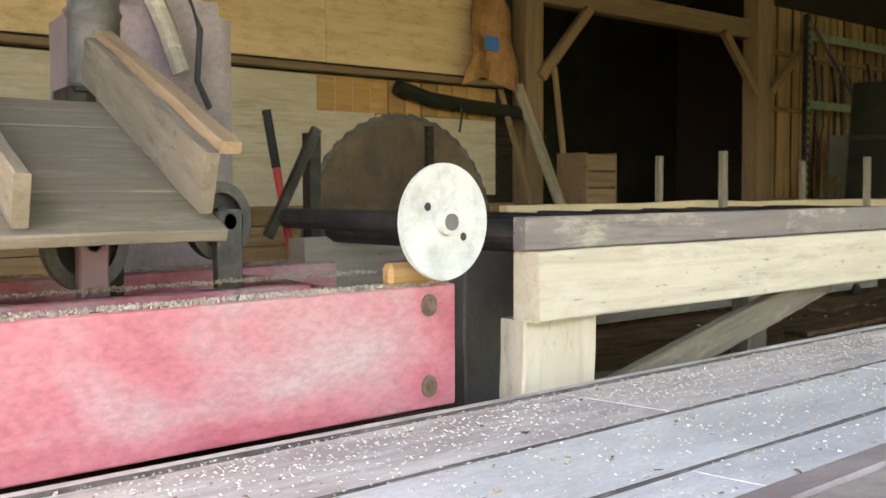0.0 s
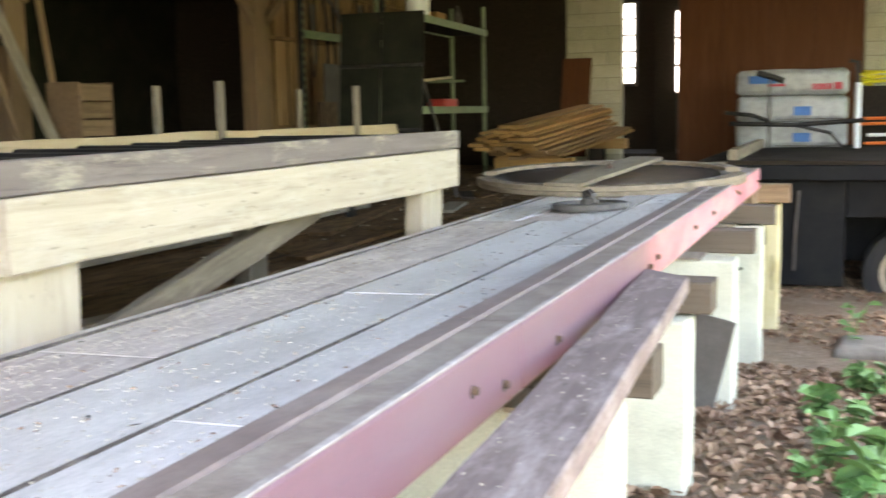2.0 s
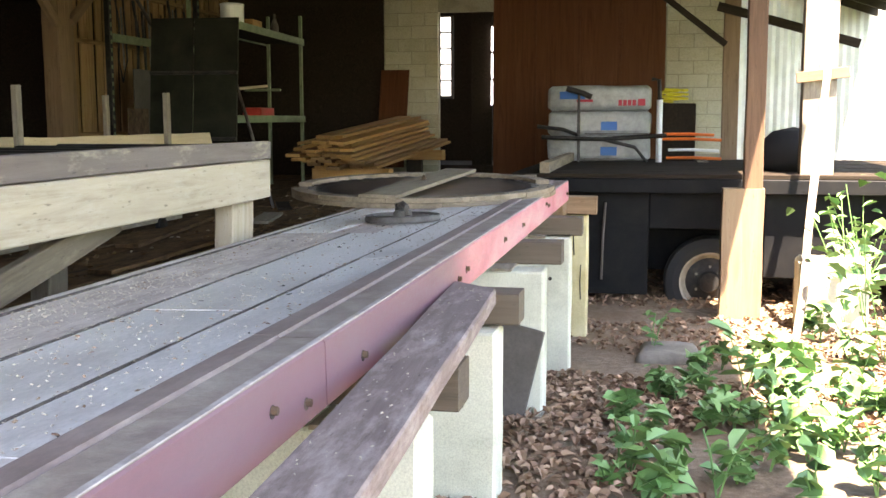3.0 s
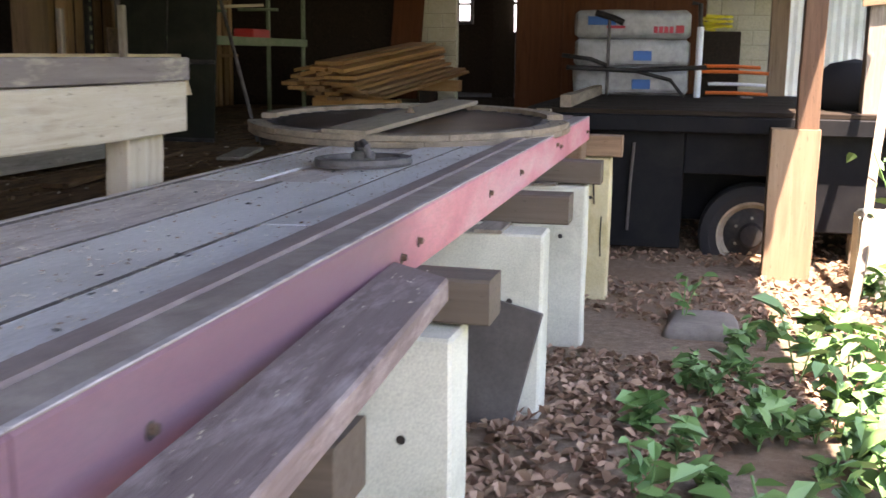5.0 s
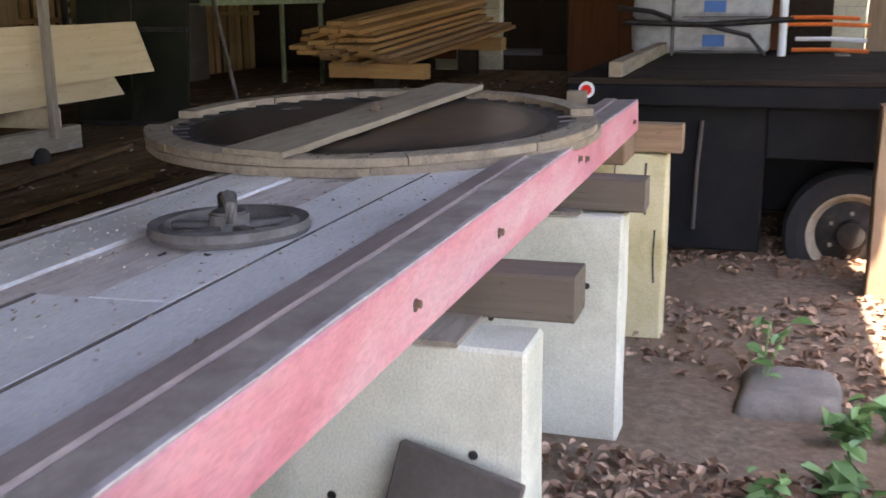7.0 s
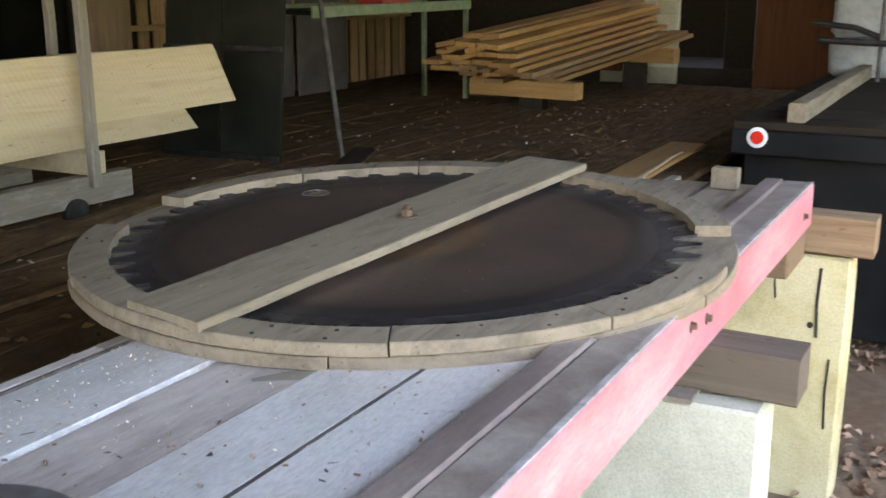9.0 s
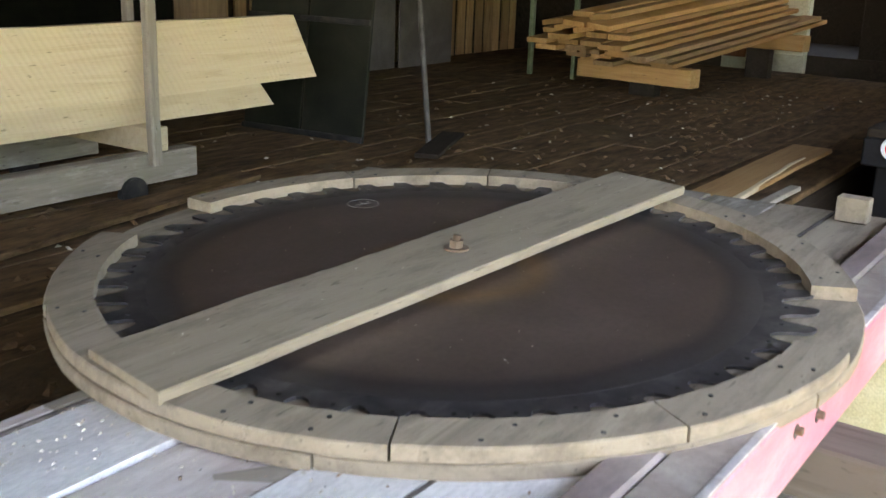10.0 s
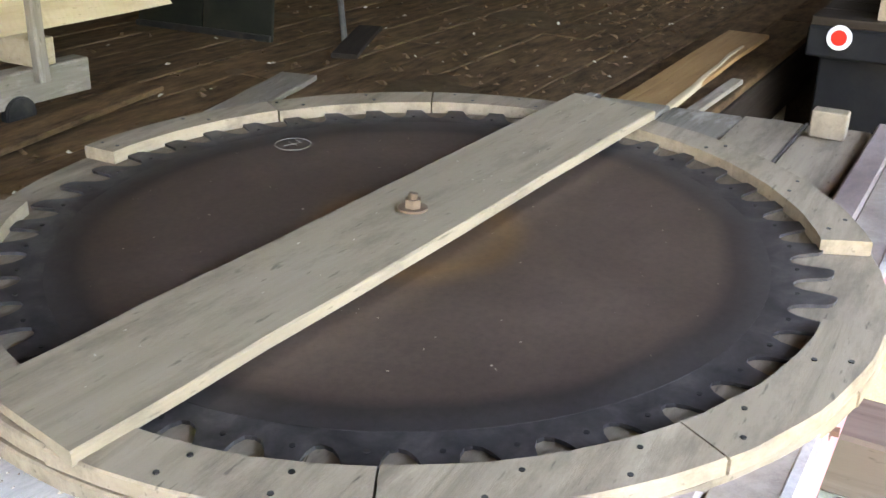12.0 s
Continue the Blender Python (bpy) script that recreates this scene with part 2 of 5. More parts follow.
M_BEARER = wood("bearer_wood", (0.0476, 0.0354, 0.0258), (0.105, 0.0802, 0.0578), (0.163, 0.129, 0.0986), 0.9)
M_LIP = blotched("worn_lip", (0.199, 0.146, 0.128), (0.306, 0.245, 0.211), (0.413, 0.358, 0.307), 8, 0.45)
M_DUST = blotched("brown_sawdust", (0.06, 0.0372, 0.0192), (0.108, 0.069, 0.036), (0.162, 0.111, 0.063), 5, 0.95, bump=0.8, dist=0.006, fine=45)
M_GREYPANEL = blotched("grey_panel", (0.056, 0.0455, 0.0385), (0.091, 0.077, 0.0665), (0.133, 0.115, 0.101), 2.5, 0.7)
M_HANDRED = plain("red_tool_paint", (0.52, 0.045, 0.035), 0.45)
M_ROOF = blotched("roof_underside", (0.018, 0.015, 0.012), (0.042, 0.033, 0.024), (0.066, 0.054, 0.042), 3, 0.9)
for mt in (M_BLACK, M_FLOORWOOD, M_GREENPANEL, M_SHADEWOOD, M_DUST, M_BARN, M_BROWNPANEL):
    mt.node_tree.nodes["Principled BSDF"].inputs["Specular IOR Level"].default_value = 0.15
M_LEAF = plain("green_leaf", (0.06, 0.15, 0.045), 0.55)
M_TREELEAF = plain("tree_leaf", (0.10, 0.20, 0.04), 0.55)
M_DRYLEAF = plain("dry_leaf", (0.13, 0.07, 0.04), 0.85)
M_HEAP = blotched("heaped_sawdust", (0.22, 0.17, 0.12), (0.36, 0.29, 0.22), (0.46, 0.39, 0.31), 25, 0.95)
M_CHIP = plain("sawdust_chip", (0.42, 0.36, 0.28), 0.9)
M_BARK = blotched("bark", (0.08, 0.06, 0.045), (0.15, 0.12, 0.09), (0.22, 0.18, 0.14), 14, 0.95, bump=0.8)
for mt, c2, tr in ((M_LEAF, (0.14, 0.26, 0.08), 0.25), (M_TREELEAF, (0.22, 0.34, 0.06), 0.3), (M_DRYLEAF, (0.40, 0.27, 0.18), 0), (M_CHIP, (0.58, 0.50, 0.39), 0)):
    n, l = mt.node_tree.nodes, mt.node_tree.links
    geo = n.new("ShaderNodeNewGeometry")
    b = n["Principled BSDF"]
    c = mix_of(n, l, geo.outputs["Random Per Island"], tuple(b.inputs["Base Color"].default_value[:3]), c2)
    l.new(c, b.inputs["Base Color"])
    b.inputs["Subsurface Weight"].default_value = 0

m, n, l, b = nodes_of("leaf_litter_ground", 0.95)
v, _ = coords(n, l, (1, 1, 1))
big, fine = noise_of(n, l, v, 1.1, 6, 0.65), noise_of(n, l, v, 22, 8, 0.75)
c = ramp_of(n, l, fine, [(0.3, (0.08, 0.058, 0.04)), (0.5, (0.20, 0.15, 0.105)), (0.7, (0.34, 0.265, 0.20))])
c = mix_of(n, l, ramp_of(n, l, big, [(0.42, (0, 0, 0)), (0.62, (0.7, 0.7, 0.7))]), c, (0.17, 0.105, 0.055))
# away from the mill: dark mossy tones, added to cut sun bounced indoors
tc, sx = n.new("ShaderNodeTexCoord"), n.new("ShaderNodeSeparateXYZ")
l.new(tc.outputs["Object"], sx.inputs[0])
wob = n.new("ShaderNodeMath")
wob.operation = "MULTIPLY_ADD"
wob.inputs[1].default_value = 1.5
l.new(big, wob.inputs[0])
l.new(sx.outputs[1], wob.inputs[2])
far = n.new("ShaderNodeMapRange")
far.inputs[1].default_value, far.inputs[2].default_value = -1.2, -2.4
l.new(wob.outputs[0], far.inputs[0])
c = mix_of(n, l, far.outputs[0], c, ramp_of(n, l, fine, [(0.3, (0.025, 0.03, 0.012)), (0.5, (0.05, 0.06, 0.022)), (0.72, (0.085, 0.085, 0.04))]))
l.new(c, b.inputs["Base Color"])
bump_of(n, l, b, fine, 0.9, 0.03)
M_GROUND = m

# ---- building blocks ----


SITE = Matrix()          # where the group of things being built stands: a move and a stretch of its plan


def site(old, to, sx=1.0, sy=1.0, sz=1.0, xy=0.0, yx=0.0):
    """Sets SITE: the point old goes to the point to, sizes by sx, sy, sz; xy and yx skew the plan."""
    global SITE
    SITE = Matrix.Translation(to) @ Matrix(((sx, xy, 0, 0), (yx, sy, 0, 0), (0, 0, sz, 0), (0, 0, 0, 1))) @ Matrix.Translation(-Vector(old))


def home():
    global SITE
    SITE = Matrix()


def part(name, bm, material, parent=None, label="", at=None, smooth=False):
    """One mesh object from a bmesh, under a thing or on its own."""
    me = bpy.data.meshes.new(name)
    first = at if at is not None else Matrix()
    if SITE != Matrix():
        to = first.copy()
        if at is not None:
            to.translation = SITE @ first.translation
        bm.transform(to.inverted() @ SITE @ first)
        first = to
    bmesh.ops.recalc_face_normals(bm, faces=bm.faces)
    bm.to_mesh(me)
    bm.free()
    me.materials.append(material)
    if smooth:
        for p in me.polygons:
            p.use_smooth = True
    ob = new(name, me)
    ob.matrix_world = first
    if parent is not None:
        ob.parent = parent
        ob.matrix_parent_inverse = parent.matrix_world.inverted()
    return tagged(ob, label)


def thing(name, at, label, category, group="", kind=""):
    ob = new(name)
    ob.matrix_world = Matrix.Translation(SITE @ at.translation - at.translation) @ at
    return tagged(ob, label, category, group, kind)


def bm_box(x0, x1, y0, y1, z0, z1, bevel=0.004, bm=None):
    bm = bm or bmesh.new()
    made = bmesh.ops.create_cube(bm, size=1, matrix=Matrix.LocRotScale(((x0 + x1) / 2, (y0 + y1) / 2, (z0 + z1) / 2), None, (abs(x1 - x0), abs(y1 - y0), abs(z1 - z0))))
    if bevel:
        es = list({e for v in made["verts"] for e in v.link_edges})
        bmesh.ops.bevel(bm, geom=es, offset=bevel, segments=1, affect="EDGES")
    return bm


def bm_cyl(r, depth, at=Matrix(), seg=24, bevel=0.0, bm=None, r2=None):
    bm = bm or bmesh.new()
    made = bmesh.ops.create_cone(bm, cap_ends=True, segments=seg, radius1=r, radius2=r if r2 is None else r2, depth=depth, matrix=at)
    if bevel:
        es = [e for e in {e for v in made["verts"] for e in v.link_edges} if max(len(f.verts) for f in e.link_faces) > 4]
        bmesh.ops.bevel(bm, geom=es, offset=bevel, segments=2, affect="EDGES")
    return bm


def bm_board(length, width, thick, n=6, wob=0.002, chamfer=0.003, seed=0, taper=0.0, skew=0.0):
    """A sawn board along x from 0, centred in y, its underside at z 0: chamfered, slightly crooked."""
    r = random.Random(seed)
    bm, rings = bmesh.new(), []
    for i in range(n + 1):
        u = i / n
        w, t, c = width * (1 - taper * u), thick, min(chamfer, thick / 3)
        dy, dz = r.uniform(-wob, wob), r.uniform(-wob, wob) * 0.5
        h = w / 2
        prof = [(-h + c, 0), (h - c, 0), (h, c), (h, t - c), (h - c, t), (-h + c, t), (-h, t - c), (-h, c)]
        rings.append([bm.verts.new((length * u + (skew * y / width if i in (0, n) else 0), y + dy + r.uniform(-wob, wob) * 0.4, z + dz)) for y, z in prof])
    for a, b in zip(rings, rings[1:]):
        for k in range(8):
            bm.faces.new((a[k], a[(k + 1) % 8], b[(k + 1) % 8], b[k]))
    bm.faces.new(rings[0])
    bm.faces.new(rings[-1])
    return bm


def bm_tube(points, r, seg=8, bm=None):
    bm = bm or bmesh.new()
    pts = [Vector(p) for p in points]
    rings = []
    for i, p in enumerate(pts):
        d = (pts[min(i + 1, len(pts) - 1)] - pts[max(i - 1, 0)]).normalized()
        s = d.orthogonal().normalized()
        q = d.cross(s)
        rings.append([bm.verts.new(p + r * (math.cos(k * math.tau / seg) * s + math.sin(k * math.tau / seg) * q)) for k in range(seg)])
    for a, b in zip(rings, rings[1:]):
        for k in range(seg):
            bm.faces.new((a[k], a[(k + 1) % seg], b[(k + 1) % seg], b[k]))
    bm.faces.new(rings[0])
    bm.faces.new(rings[-1])
    return bm


def bm_lathe(profile, seg=32, bm=None, at=Matrix()):
    """A closed profile of (radius, height), turned about z."""
    bm = bm or bmesh.new()
    rings = [[bm.verts.new(at @ Vector((r * math.cos(k * math.tau / seg), r * math.sin(k * math.tau / seg), z))) for k in range(seg)] for r, z in profile]
    for a, b in zip(rings, rings[1:] + rings[:1]):
        for k in range(seg):
            bm.faces.new((a[k], a[(k + 1) % seg], b[(k + 1) % seg], b[k]))
    return bm


def along(p, q, up=(0, 0, 1)):
    """A pose at p whose x axis points at q."""
    p, q = Vector(p), Vector(q)
    x = (q - p).normalized()
    y = Vector(up).cross(x).normalized()
    return Matrix.Translation(p) @ Matrix((x, y, x.cross(y))).transposed().to_4x4()


def stick(name, p, q, width, thick, material, parent=None, label="", up=(0, 0, 1), seed=0, wob=0.002):
    return part(name, bm_board((Vector(q) - Vector(p)).length, width, thick, 6, wob, 0.003, seed), material, parent, label, along(p, q, up))


def ground_z(x, y):
    z = 0.0 + 0.22 * (1 + math.tanh(-(x - 4.9) / 1.9)) * 0.9
    z += 0.015 * math.sin(1.3 * x + 0.7 * y)
    return z + max(0, -y - 1.5) * 0.03


def upright(name, x0, x1, y0, y1, z0, z1, material, parent=None, label="", seed=1):
    """A standing timber, its grain along z."""
    y = (y0 + y1) / 2
    return part(name, bm_board(z1 - z0, y1 - y0, x1 - x0, 6, 0.0025, 0.006, seed), material, parent, label, along((x1, y, z0), (x1, y, z1), (-1, 0, 0)))

# ---- large structure ----
bm = bmesh.new()
xs = [-60, -30, -15, -8] + [-5 + 0.25 * i for i in range(81)] + [18, 24, 40, 80]
ys = [-60, -30, -14] + [-8 + 0.25 * i for i in range(69)] + [12, 20, 40, 70]
grid = [[bm.verts.new((x, y, ground_z(x, y) + 0.02 * noise.noise((x * 1.7, y * 1.7, 0)))) for y in ys] for x in xs]
for a, b in zip(grid, grid[1:]):
    for k in range(len(ys) - 1):
        bm.faces.new((a[k], b[k], b[k + 1], a[k + 1]))
ground = tagged(part("ground", bm, M_GROUND, smooth=True), "brown earth strewn with dry leaves and sawdust", "ground", kind="structure")

FLOOR = 0.80
floor = tagged(part("floor", bm_box(-3, 15, 1.6, 8.6, 0.62, FLOOR - 0.03, 0), M_SHADEWOOD), "old timber mill floor, coloured dark as in shade, under planks", "floor", kind="structure")
ceiling = bmesh.new()


def roof_slope(x0, x1, y0, z0, y1, z1, step=0.6):
    """One boarded slope with rafters under it."""
    solids = [(x0, x1, 0.0, 0.05)] + [(x0 + 0.1 + step * i, x0 + 0.15 + step * i, -0.12, -0.001) for i in range(int((x1 - x0) / step))]
    for a, c, lo, hi in solids:
        vs = [ceiling.verts.new((x, y, z + d)) for (y, z) in ((y0, z0), (y1, z1)) for x, d in ((a, lo), (c, lo), (c, hi), (a, hi))]
        for f in ((0, 1, 2, 3), (4, 5, 6, 7), (0, 1, 5, 4), (1, 2, 6, 5), (2, 3, 7, 6), (3, 0, 4, 7)):
            ceiling.faces.new([vs[k] for k in f])


# roof out of view; spans and eave heights chosen for the shade they cast
roof_slope(-1.0, 9.4, -1.08, 2.95, 1.4, 4.05)
roof_slope(-3.2, 9.4, 1.4, 4.055, 3.6, 5.1)
roof_slope(8.9, 15.6, -2.6, 2.95, 3.6, 5.1)
roof_slope(-3.2, 15.6, 3.6, 5.1, 9.2, 3.5)
tagged(part("ceiling", ceiling, M_ROOF), "unseen dark boarded roof, its eaves set to shade the mill", "ceiling", kind="structure")

BACK = 6.5
site((0, BACK, 0.8), (0, 5.8, 0.8), sy=0.9, sz=0.87)
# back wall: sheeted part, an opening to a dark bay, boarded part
wall_n = tagged(part("wall_north", bm_box(-3, 5.8, BACK + 0.05, BACK + 0.15, 0.6, 5.2, 0), M_SHADEWOOD), "timber back wall sheeted with stained plywood", "wall", kind="structure")
wall_n2 = tagged(part("wall_north_boarded", bm_box(9.6, 15, BACK + 0.25, BACK + 0.3, 0.6, 5.2, 0), M_SHADEWOOD), "gappy barn board wall in brown wood", "wall", kind="structure")
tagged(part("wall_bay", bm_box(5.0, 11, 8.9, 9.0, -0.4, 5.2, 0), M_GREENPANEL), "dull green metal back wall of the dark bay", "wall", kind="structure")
tagged(part("wall_bay_side", bm_box(11.0, 11.1, 6.9, 8.98, -0.4, 5.0, 0), M_SHADEWOOD), "dark side wall of the bay", "wall", kind="structure")
tagged(part("wall_bay_west", bm_box(5.3, 5.4, 6.7, 8.9, -0.4, 5.0, 0), M_SHADEWOOD), "dark side wall of the bay", "wall", kind="structure")
# out of view; this end is closed only to keep west light out
tagged(part("wall_west", bm_box(-3.1, -3.0, 2.0, 7.2, -0.2, 5.6, 0), M_BARN), "unseen timber end wall added to block western light", "wall", kind="structure")
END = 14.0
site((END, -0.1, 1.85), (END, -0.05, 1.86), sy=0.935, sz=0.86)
tagged(part("wall_east_dark", bm_box(END, END + 0.1, 3.95, BACK + 0.2, 0, 6.2, 0), M_SHADEWOOD), "dark boarded end wall", "wall", kind="structure")
tagged(upright("wall_east_panel", END - 0.02, END + 0.1, -0.1, 2.32, -0.5, 5.9, M_BROWNPANEL), "red-brown plywood sheeted end wall", "wall", kind="structure")
tagged(part("wall_east_pier", bm_box(END, END + 0.1, 3.13, 3.95, -0.5, 6.2, 0), M_MORTAR), "cream concrete block wall beside the doorway", "wall", kind="structure")
tagged(part("wall_east_lintel", bm_box(END, END + 0.1, 2.32, 3.13, 3.2, 6.2, 0), M_MORTAR), "cream block wall over the doorway", "wall", kind="structure")
tagged(part("wall_east_block", bm_box(END, END + 0.1, -0.9, -0.1, -0.5, 5.0, 0), M_MORTAR), "cream painted concrete block wall", "wall", kind="structure")

home()

# ---- log deck on concrete piers ----
SLOPE = 0.022
DECK = Matrix.Translation((0, 0.6, 1.13)) @ Matrix.Rotation(-SLOPE, 4, "X")
M_WALK = wood("dusty_purple_wood", (0.09, 0.06, 0.055), (0.19, 0.138, 0.125), (0.29, 0.225, 0.205), 0.88, dust=(0.42, 0.35, 0.325), dust_amount=0.36)
deck = thing("log_deck", DECK, "dusty grey deck edged with faded red steel channel", "deck")
D0, D1 = -2.5, 7.25


def deck_plank(x0, x1, y0, y1, top, thick, material, seed):
    ob = part("plank", bm_board(x1 - x0, y1 - y0 - 0.004, thick, 10, 0.0015, 0.0012 if material is M_DECK else 0.004, seed), material, deck, "", DECK @ Matrix.Translation((x0, (y0 + y1) / 2, top - thick)))
    return ob


# bands across the deck: grey sheets near the start, bare boards at the far end
BANDS = (
    (0.165, 0.325, 0.0, ((D0, 1.1, M_DECK), (1.102, 3.16, M_DECK), (3.163, 5.75, M_DECK), (5.755, D1, M_RING))),
    (0.331, 0.596, 0.0, ((D0, 2.2, M_DECK), (2.202, 3.95, M_DECK))),
    (0.331, 0.492, 0.0, ((3.952, 5.75, M_DECK), (5.755, D1, M_RING))),
    (0.494, 0.692, -0.003, ((3.953, 5.6, M_DECK_BROWN), (5.604, D1, M_GREY))),
    (0.603, 0.898, 0.0, ((D0, 1.45, M_DECK_BROWN), (1.453, 3.95, M_DECK_BROWN))),
    (0.694, 0.898, 0.0, ((3.952, 5.9, M_DECK), (5.904, D1, M_GREY))),
    (0.903, 0.940, 0.006, ((D0, 2.3, M_DECK_BROWN), (2.303, 5.1, M_DECK_BROWN), (5.103, D1, M_GREY))),
)
for k, (y0, y1, top, runs) in enumerate(BANDS):
    for j, (x0, x1, mt) in enumerate(runs):
        deck_plank(x0, x1, y0, y1, top + 0.0012 * ((k + j) % 3), 0.045, mt, 10 * k + j)
for j, (y, x1, top) in enumerate(((0.328, D1, 0.0032), (0.5995, 3.95, 0.0034), (0.9005, D1, 0.0072))):
    part("joint", bm_board(x1 - D0, 0.0075 if j != 1 else 0.011, 0.02, 40, 0.0012, 0.001, 140 + j), M_GRIME, deck, "dark grime packed in a joint", DECK @ Matrix.Translation((D0, y, top - 0.02)))
for j, (x0, x1) in enumerate(((D0, 1.81), (1.815, D1))):
    # channel: web with two flanges turned under the deck
    prof = [(0.0, -0.115), (0.085, -0.115), (0.085, -0.103), (0.012, -0.103), (0.012, 0.007), (0.085, 0.007), (0.085, 0.0195), (0.006, 0.0195), (0.0, 0.0135)]
    bm, rows = bmesh.new(), []
    for i in range(13):
        x = x0 + (x1 - x0) * i / 12
        rows.append([bm.verts.new((x, y + 0.0015 * noise.noise((x, 3, 0)), z)) for y, z in prof])
    for a, c in zip(rows, rows[1:]):
        for q in range(9):
            bm.faces.new((a[q], a[(q + 1) % 9], c[(q + 1) % 9], c[q]))
    bm.faces.new(rows[0])
    bm.faces.new(rows[-1])
    part("lip", bm_board(x1 - x0, 0.088, 0.003, 12, 0.001, 0.001, 84 + j), M_LIP, deck, "pale worn lip", DECK @ Matrix.Translation((x0, 0.0455, 0.0188)))
    part("worn_edge", bm_board(x1 - x0, 0.014, 0.003, 24, 0.0012, 0.001, 88 + j), M_EDGE, deck, "pale rubbed edge", DECK @ Matrix.Translation((x0, 0.0085, 0.0207)))
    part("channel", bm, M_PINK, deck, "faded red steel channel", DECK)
    part("edge_strip", bm_board(x1 - x0, 0.062, 0.026, 12, 0.0015, 0.006, 80 + j), M_RUSTRAIL, deck, "worn purple-brown edge strip", DECK @ Matrix.Translation((x0, 0.1235, 0.0)))
for x, z in ((0.2, -0.05), (0.32, -0.08), (1.519, -0.043), (1.69, -0.075), (2.069, -0.068), (3.18, -0.066), (3.324, -0.053), (4.195, -0.05), (4.78, -0.047), (5.785, -0.027), (5.91, -0.046), (7.1, -0.06)):
    part("bolt", bm_cyl(0.008, 0.012, seg=6), M_RUST, deck, "", DECK @ pose(x, -0.006, z, 90, 0, 0))
    part("stain", bm_cyl(0.0125, 0.002, seg=14), M_GRIME, deck, "dark ring of grime round a bolt", DECK @ pose(x + 0.002, -0.0006, z - 0.003, 90, 0, 0))
for x in (-2.0, -0.3, 1.1, 2.5, 3.9, 5.3, 6.7):
    part("joist", bm_box(x, x + 0.09, 0.09, 0.9, -0.115, -0.046, 0.004), M_SHADEWOOD, deck, "", DECK)

PIERS = [(0.65, M_CONC, 0.82), (2.03, M_CONC, 2.25), (3.12, M_CONC, 3.29), (4.50, M_CONC, 4.75), (5.88, M_CONC, 6.0), (7.3, M_CONC_Y, 7.35)]
for k, (x, mt, bx) in enumerate(PIERS):
    g = min(ground_z(x, 0.5), ground_z(x, 1.8)) - 0.15
    bm = bm_box(x, x + 0.17, 0.467, 1.52, g, 0.899, 0.008)
    bmesh.ops.subdivide_edges(bm, edges=[e for e in bm.edges if e.calc_length() > 0.3], cuts=5, use_grid_fill=True)
    for v in bm.verts:
        v.co += 0.004 * Vector(noise.noise_vector(v.co * 6))
    pier = tagged(part("concrete_pier", bm, mt), "yellowed rough concrete pier standing in leaf litter" if mt is M_CONC_Y else "pale rough concrete pier standing in leaf litter", "pier", "piers under the deck")
    for i in range(3):
        part("tie_hole", bm_cyl(0.011, 0.006, pose(x - 0.0, 0.58 + 0.33 * i, 0.66 - 0.14 * (i % 2), 0, 90, 0), 10), M_IRON, pier)
    bm = bm_board(0.85, 0.14, 0.105 if k < 5 else 0.125, 4, 0.003, 0.006, 200 + k)
    bearer_at = along((bx, 0.405, 0.908 if k < 5 else 0.91), (bx, 1.25, 0.908 if k < 5 else 0.91))
    tagged(part("timber_bearer", bm, M_BEARER if k < 5 else M_POSTWOOD, at=bearer_at), "short squared timber bearer lying on a concrete pier" if k < 5 else "short brown timber bearer on a yellowed pier", "timber", "bearers under the deck")
    if k < 5:
        tagged(part("shim", bm_board(0.22, 0.1, 0.012, 3, 0.001, 0.002, 220 + k), M_GREY, at=Matrix.Translation((x - 0.015, 0.66, 0.9))), "thin wooden shim under a bearer", "shim", "shims on the piers")

walk_plank = tagged(part("walk_plank", bm_board(5.2, 0.15, 0.05, 14, 0.003, 0.005, 55, skew=0.14), M_WALK, at=along((-2.15, 0.258, 1.02), (3.04, 0.52, 1.02))), "long dusty brown plank lying beside the red channel", "plank")

# ---- saw blade in its wooden ring ----
RING = Matrix.Translation((5.925, 1.34, 1.148)) @ Euler((0.0, -0.04, 0.0)).to_matrix().to_4x4() @ Matrix.Diagonal((0.905, 0.905, 1, 1))
case = thing("saw_blade_case", RING, "round grey wooden ring of layered segments round a saw blade", "saw case")


def bm_arc(r0, r1, a0, a1, z0, z1, n=8, ragged=0.0, seed=0):
    r = random.Random(seed)
    bm, rows = bmesh.new(), []
    for i in range(n + 1):
        a = a0 + (a1 - a0) * i / n
        j = r.uniform(-ragged, ragged)
        rows.append([bm.verts.new(((q + j) * math.cos(a), (q + j) * math.sin(a), z)) for q, z in ((r0, z0), (r1 - 0.003, z0), (r1, z0 + 0.003), (r1, z1 - 0.003), (r1 - 0.003, z1), (r0, z1))])
    for p, q in zip(rows, rows[1:]):
        for k in range(6):
            bm.faces.new((p[k], p[(k + 1) % 6], q[(k + 1) % 6], q[k]))
    bm.faces.new(rows[0])
    bm.faces.new(rows[-1])
    return bm


for k in range(6):
    a = radians(20) + k * math.tau / 6
    part("ring_segment", bm_arc(0.62, 0.862 - 0.004 * (k % 2), a + 0.002, a + math.tau / 6 - 0.002, 0.0, 0.026 + 0.0008 * (k % 2), 12, 0.0015, k), M_RING, case, "", RING)
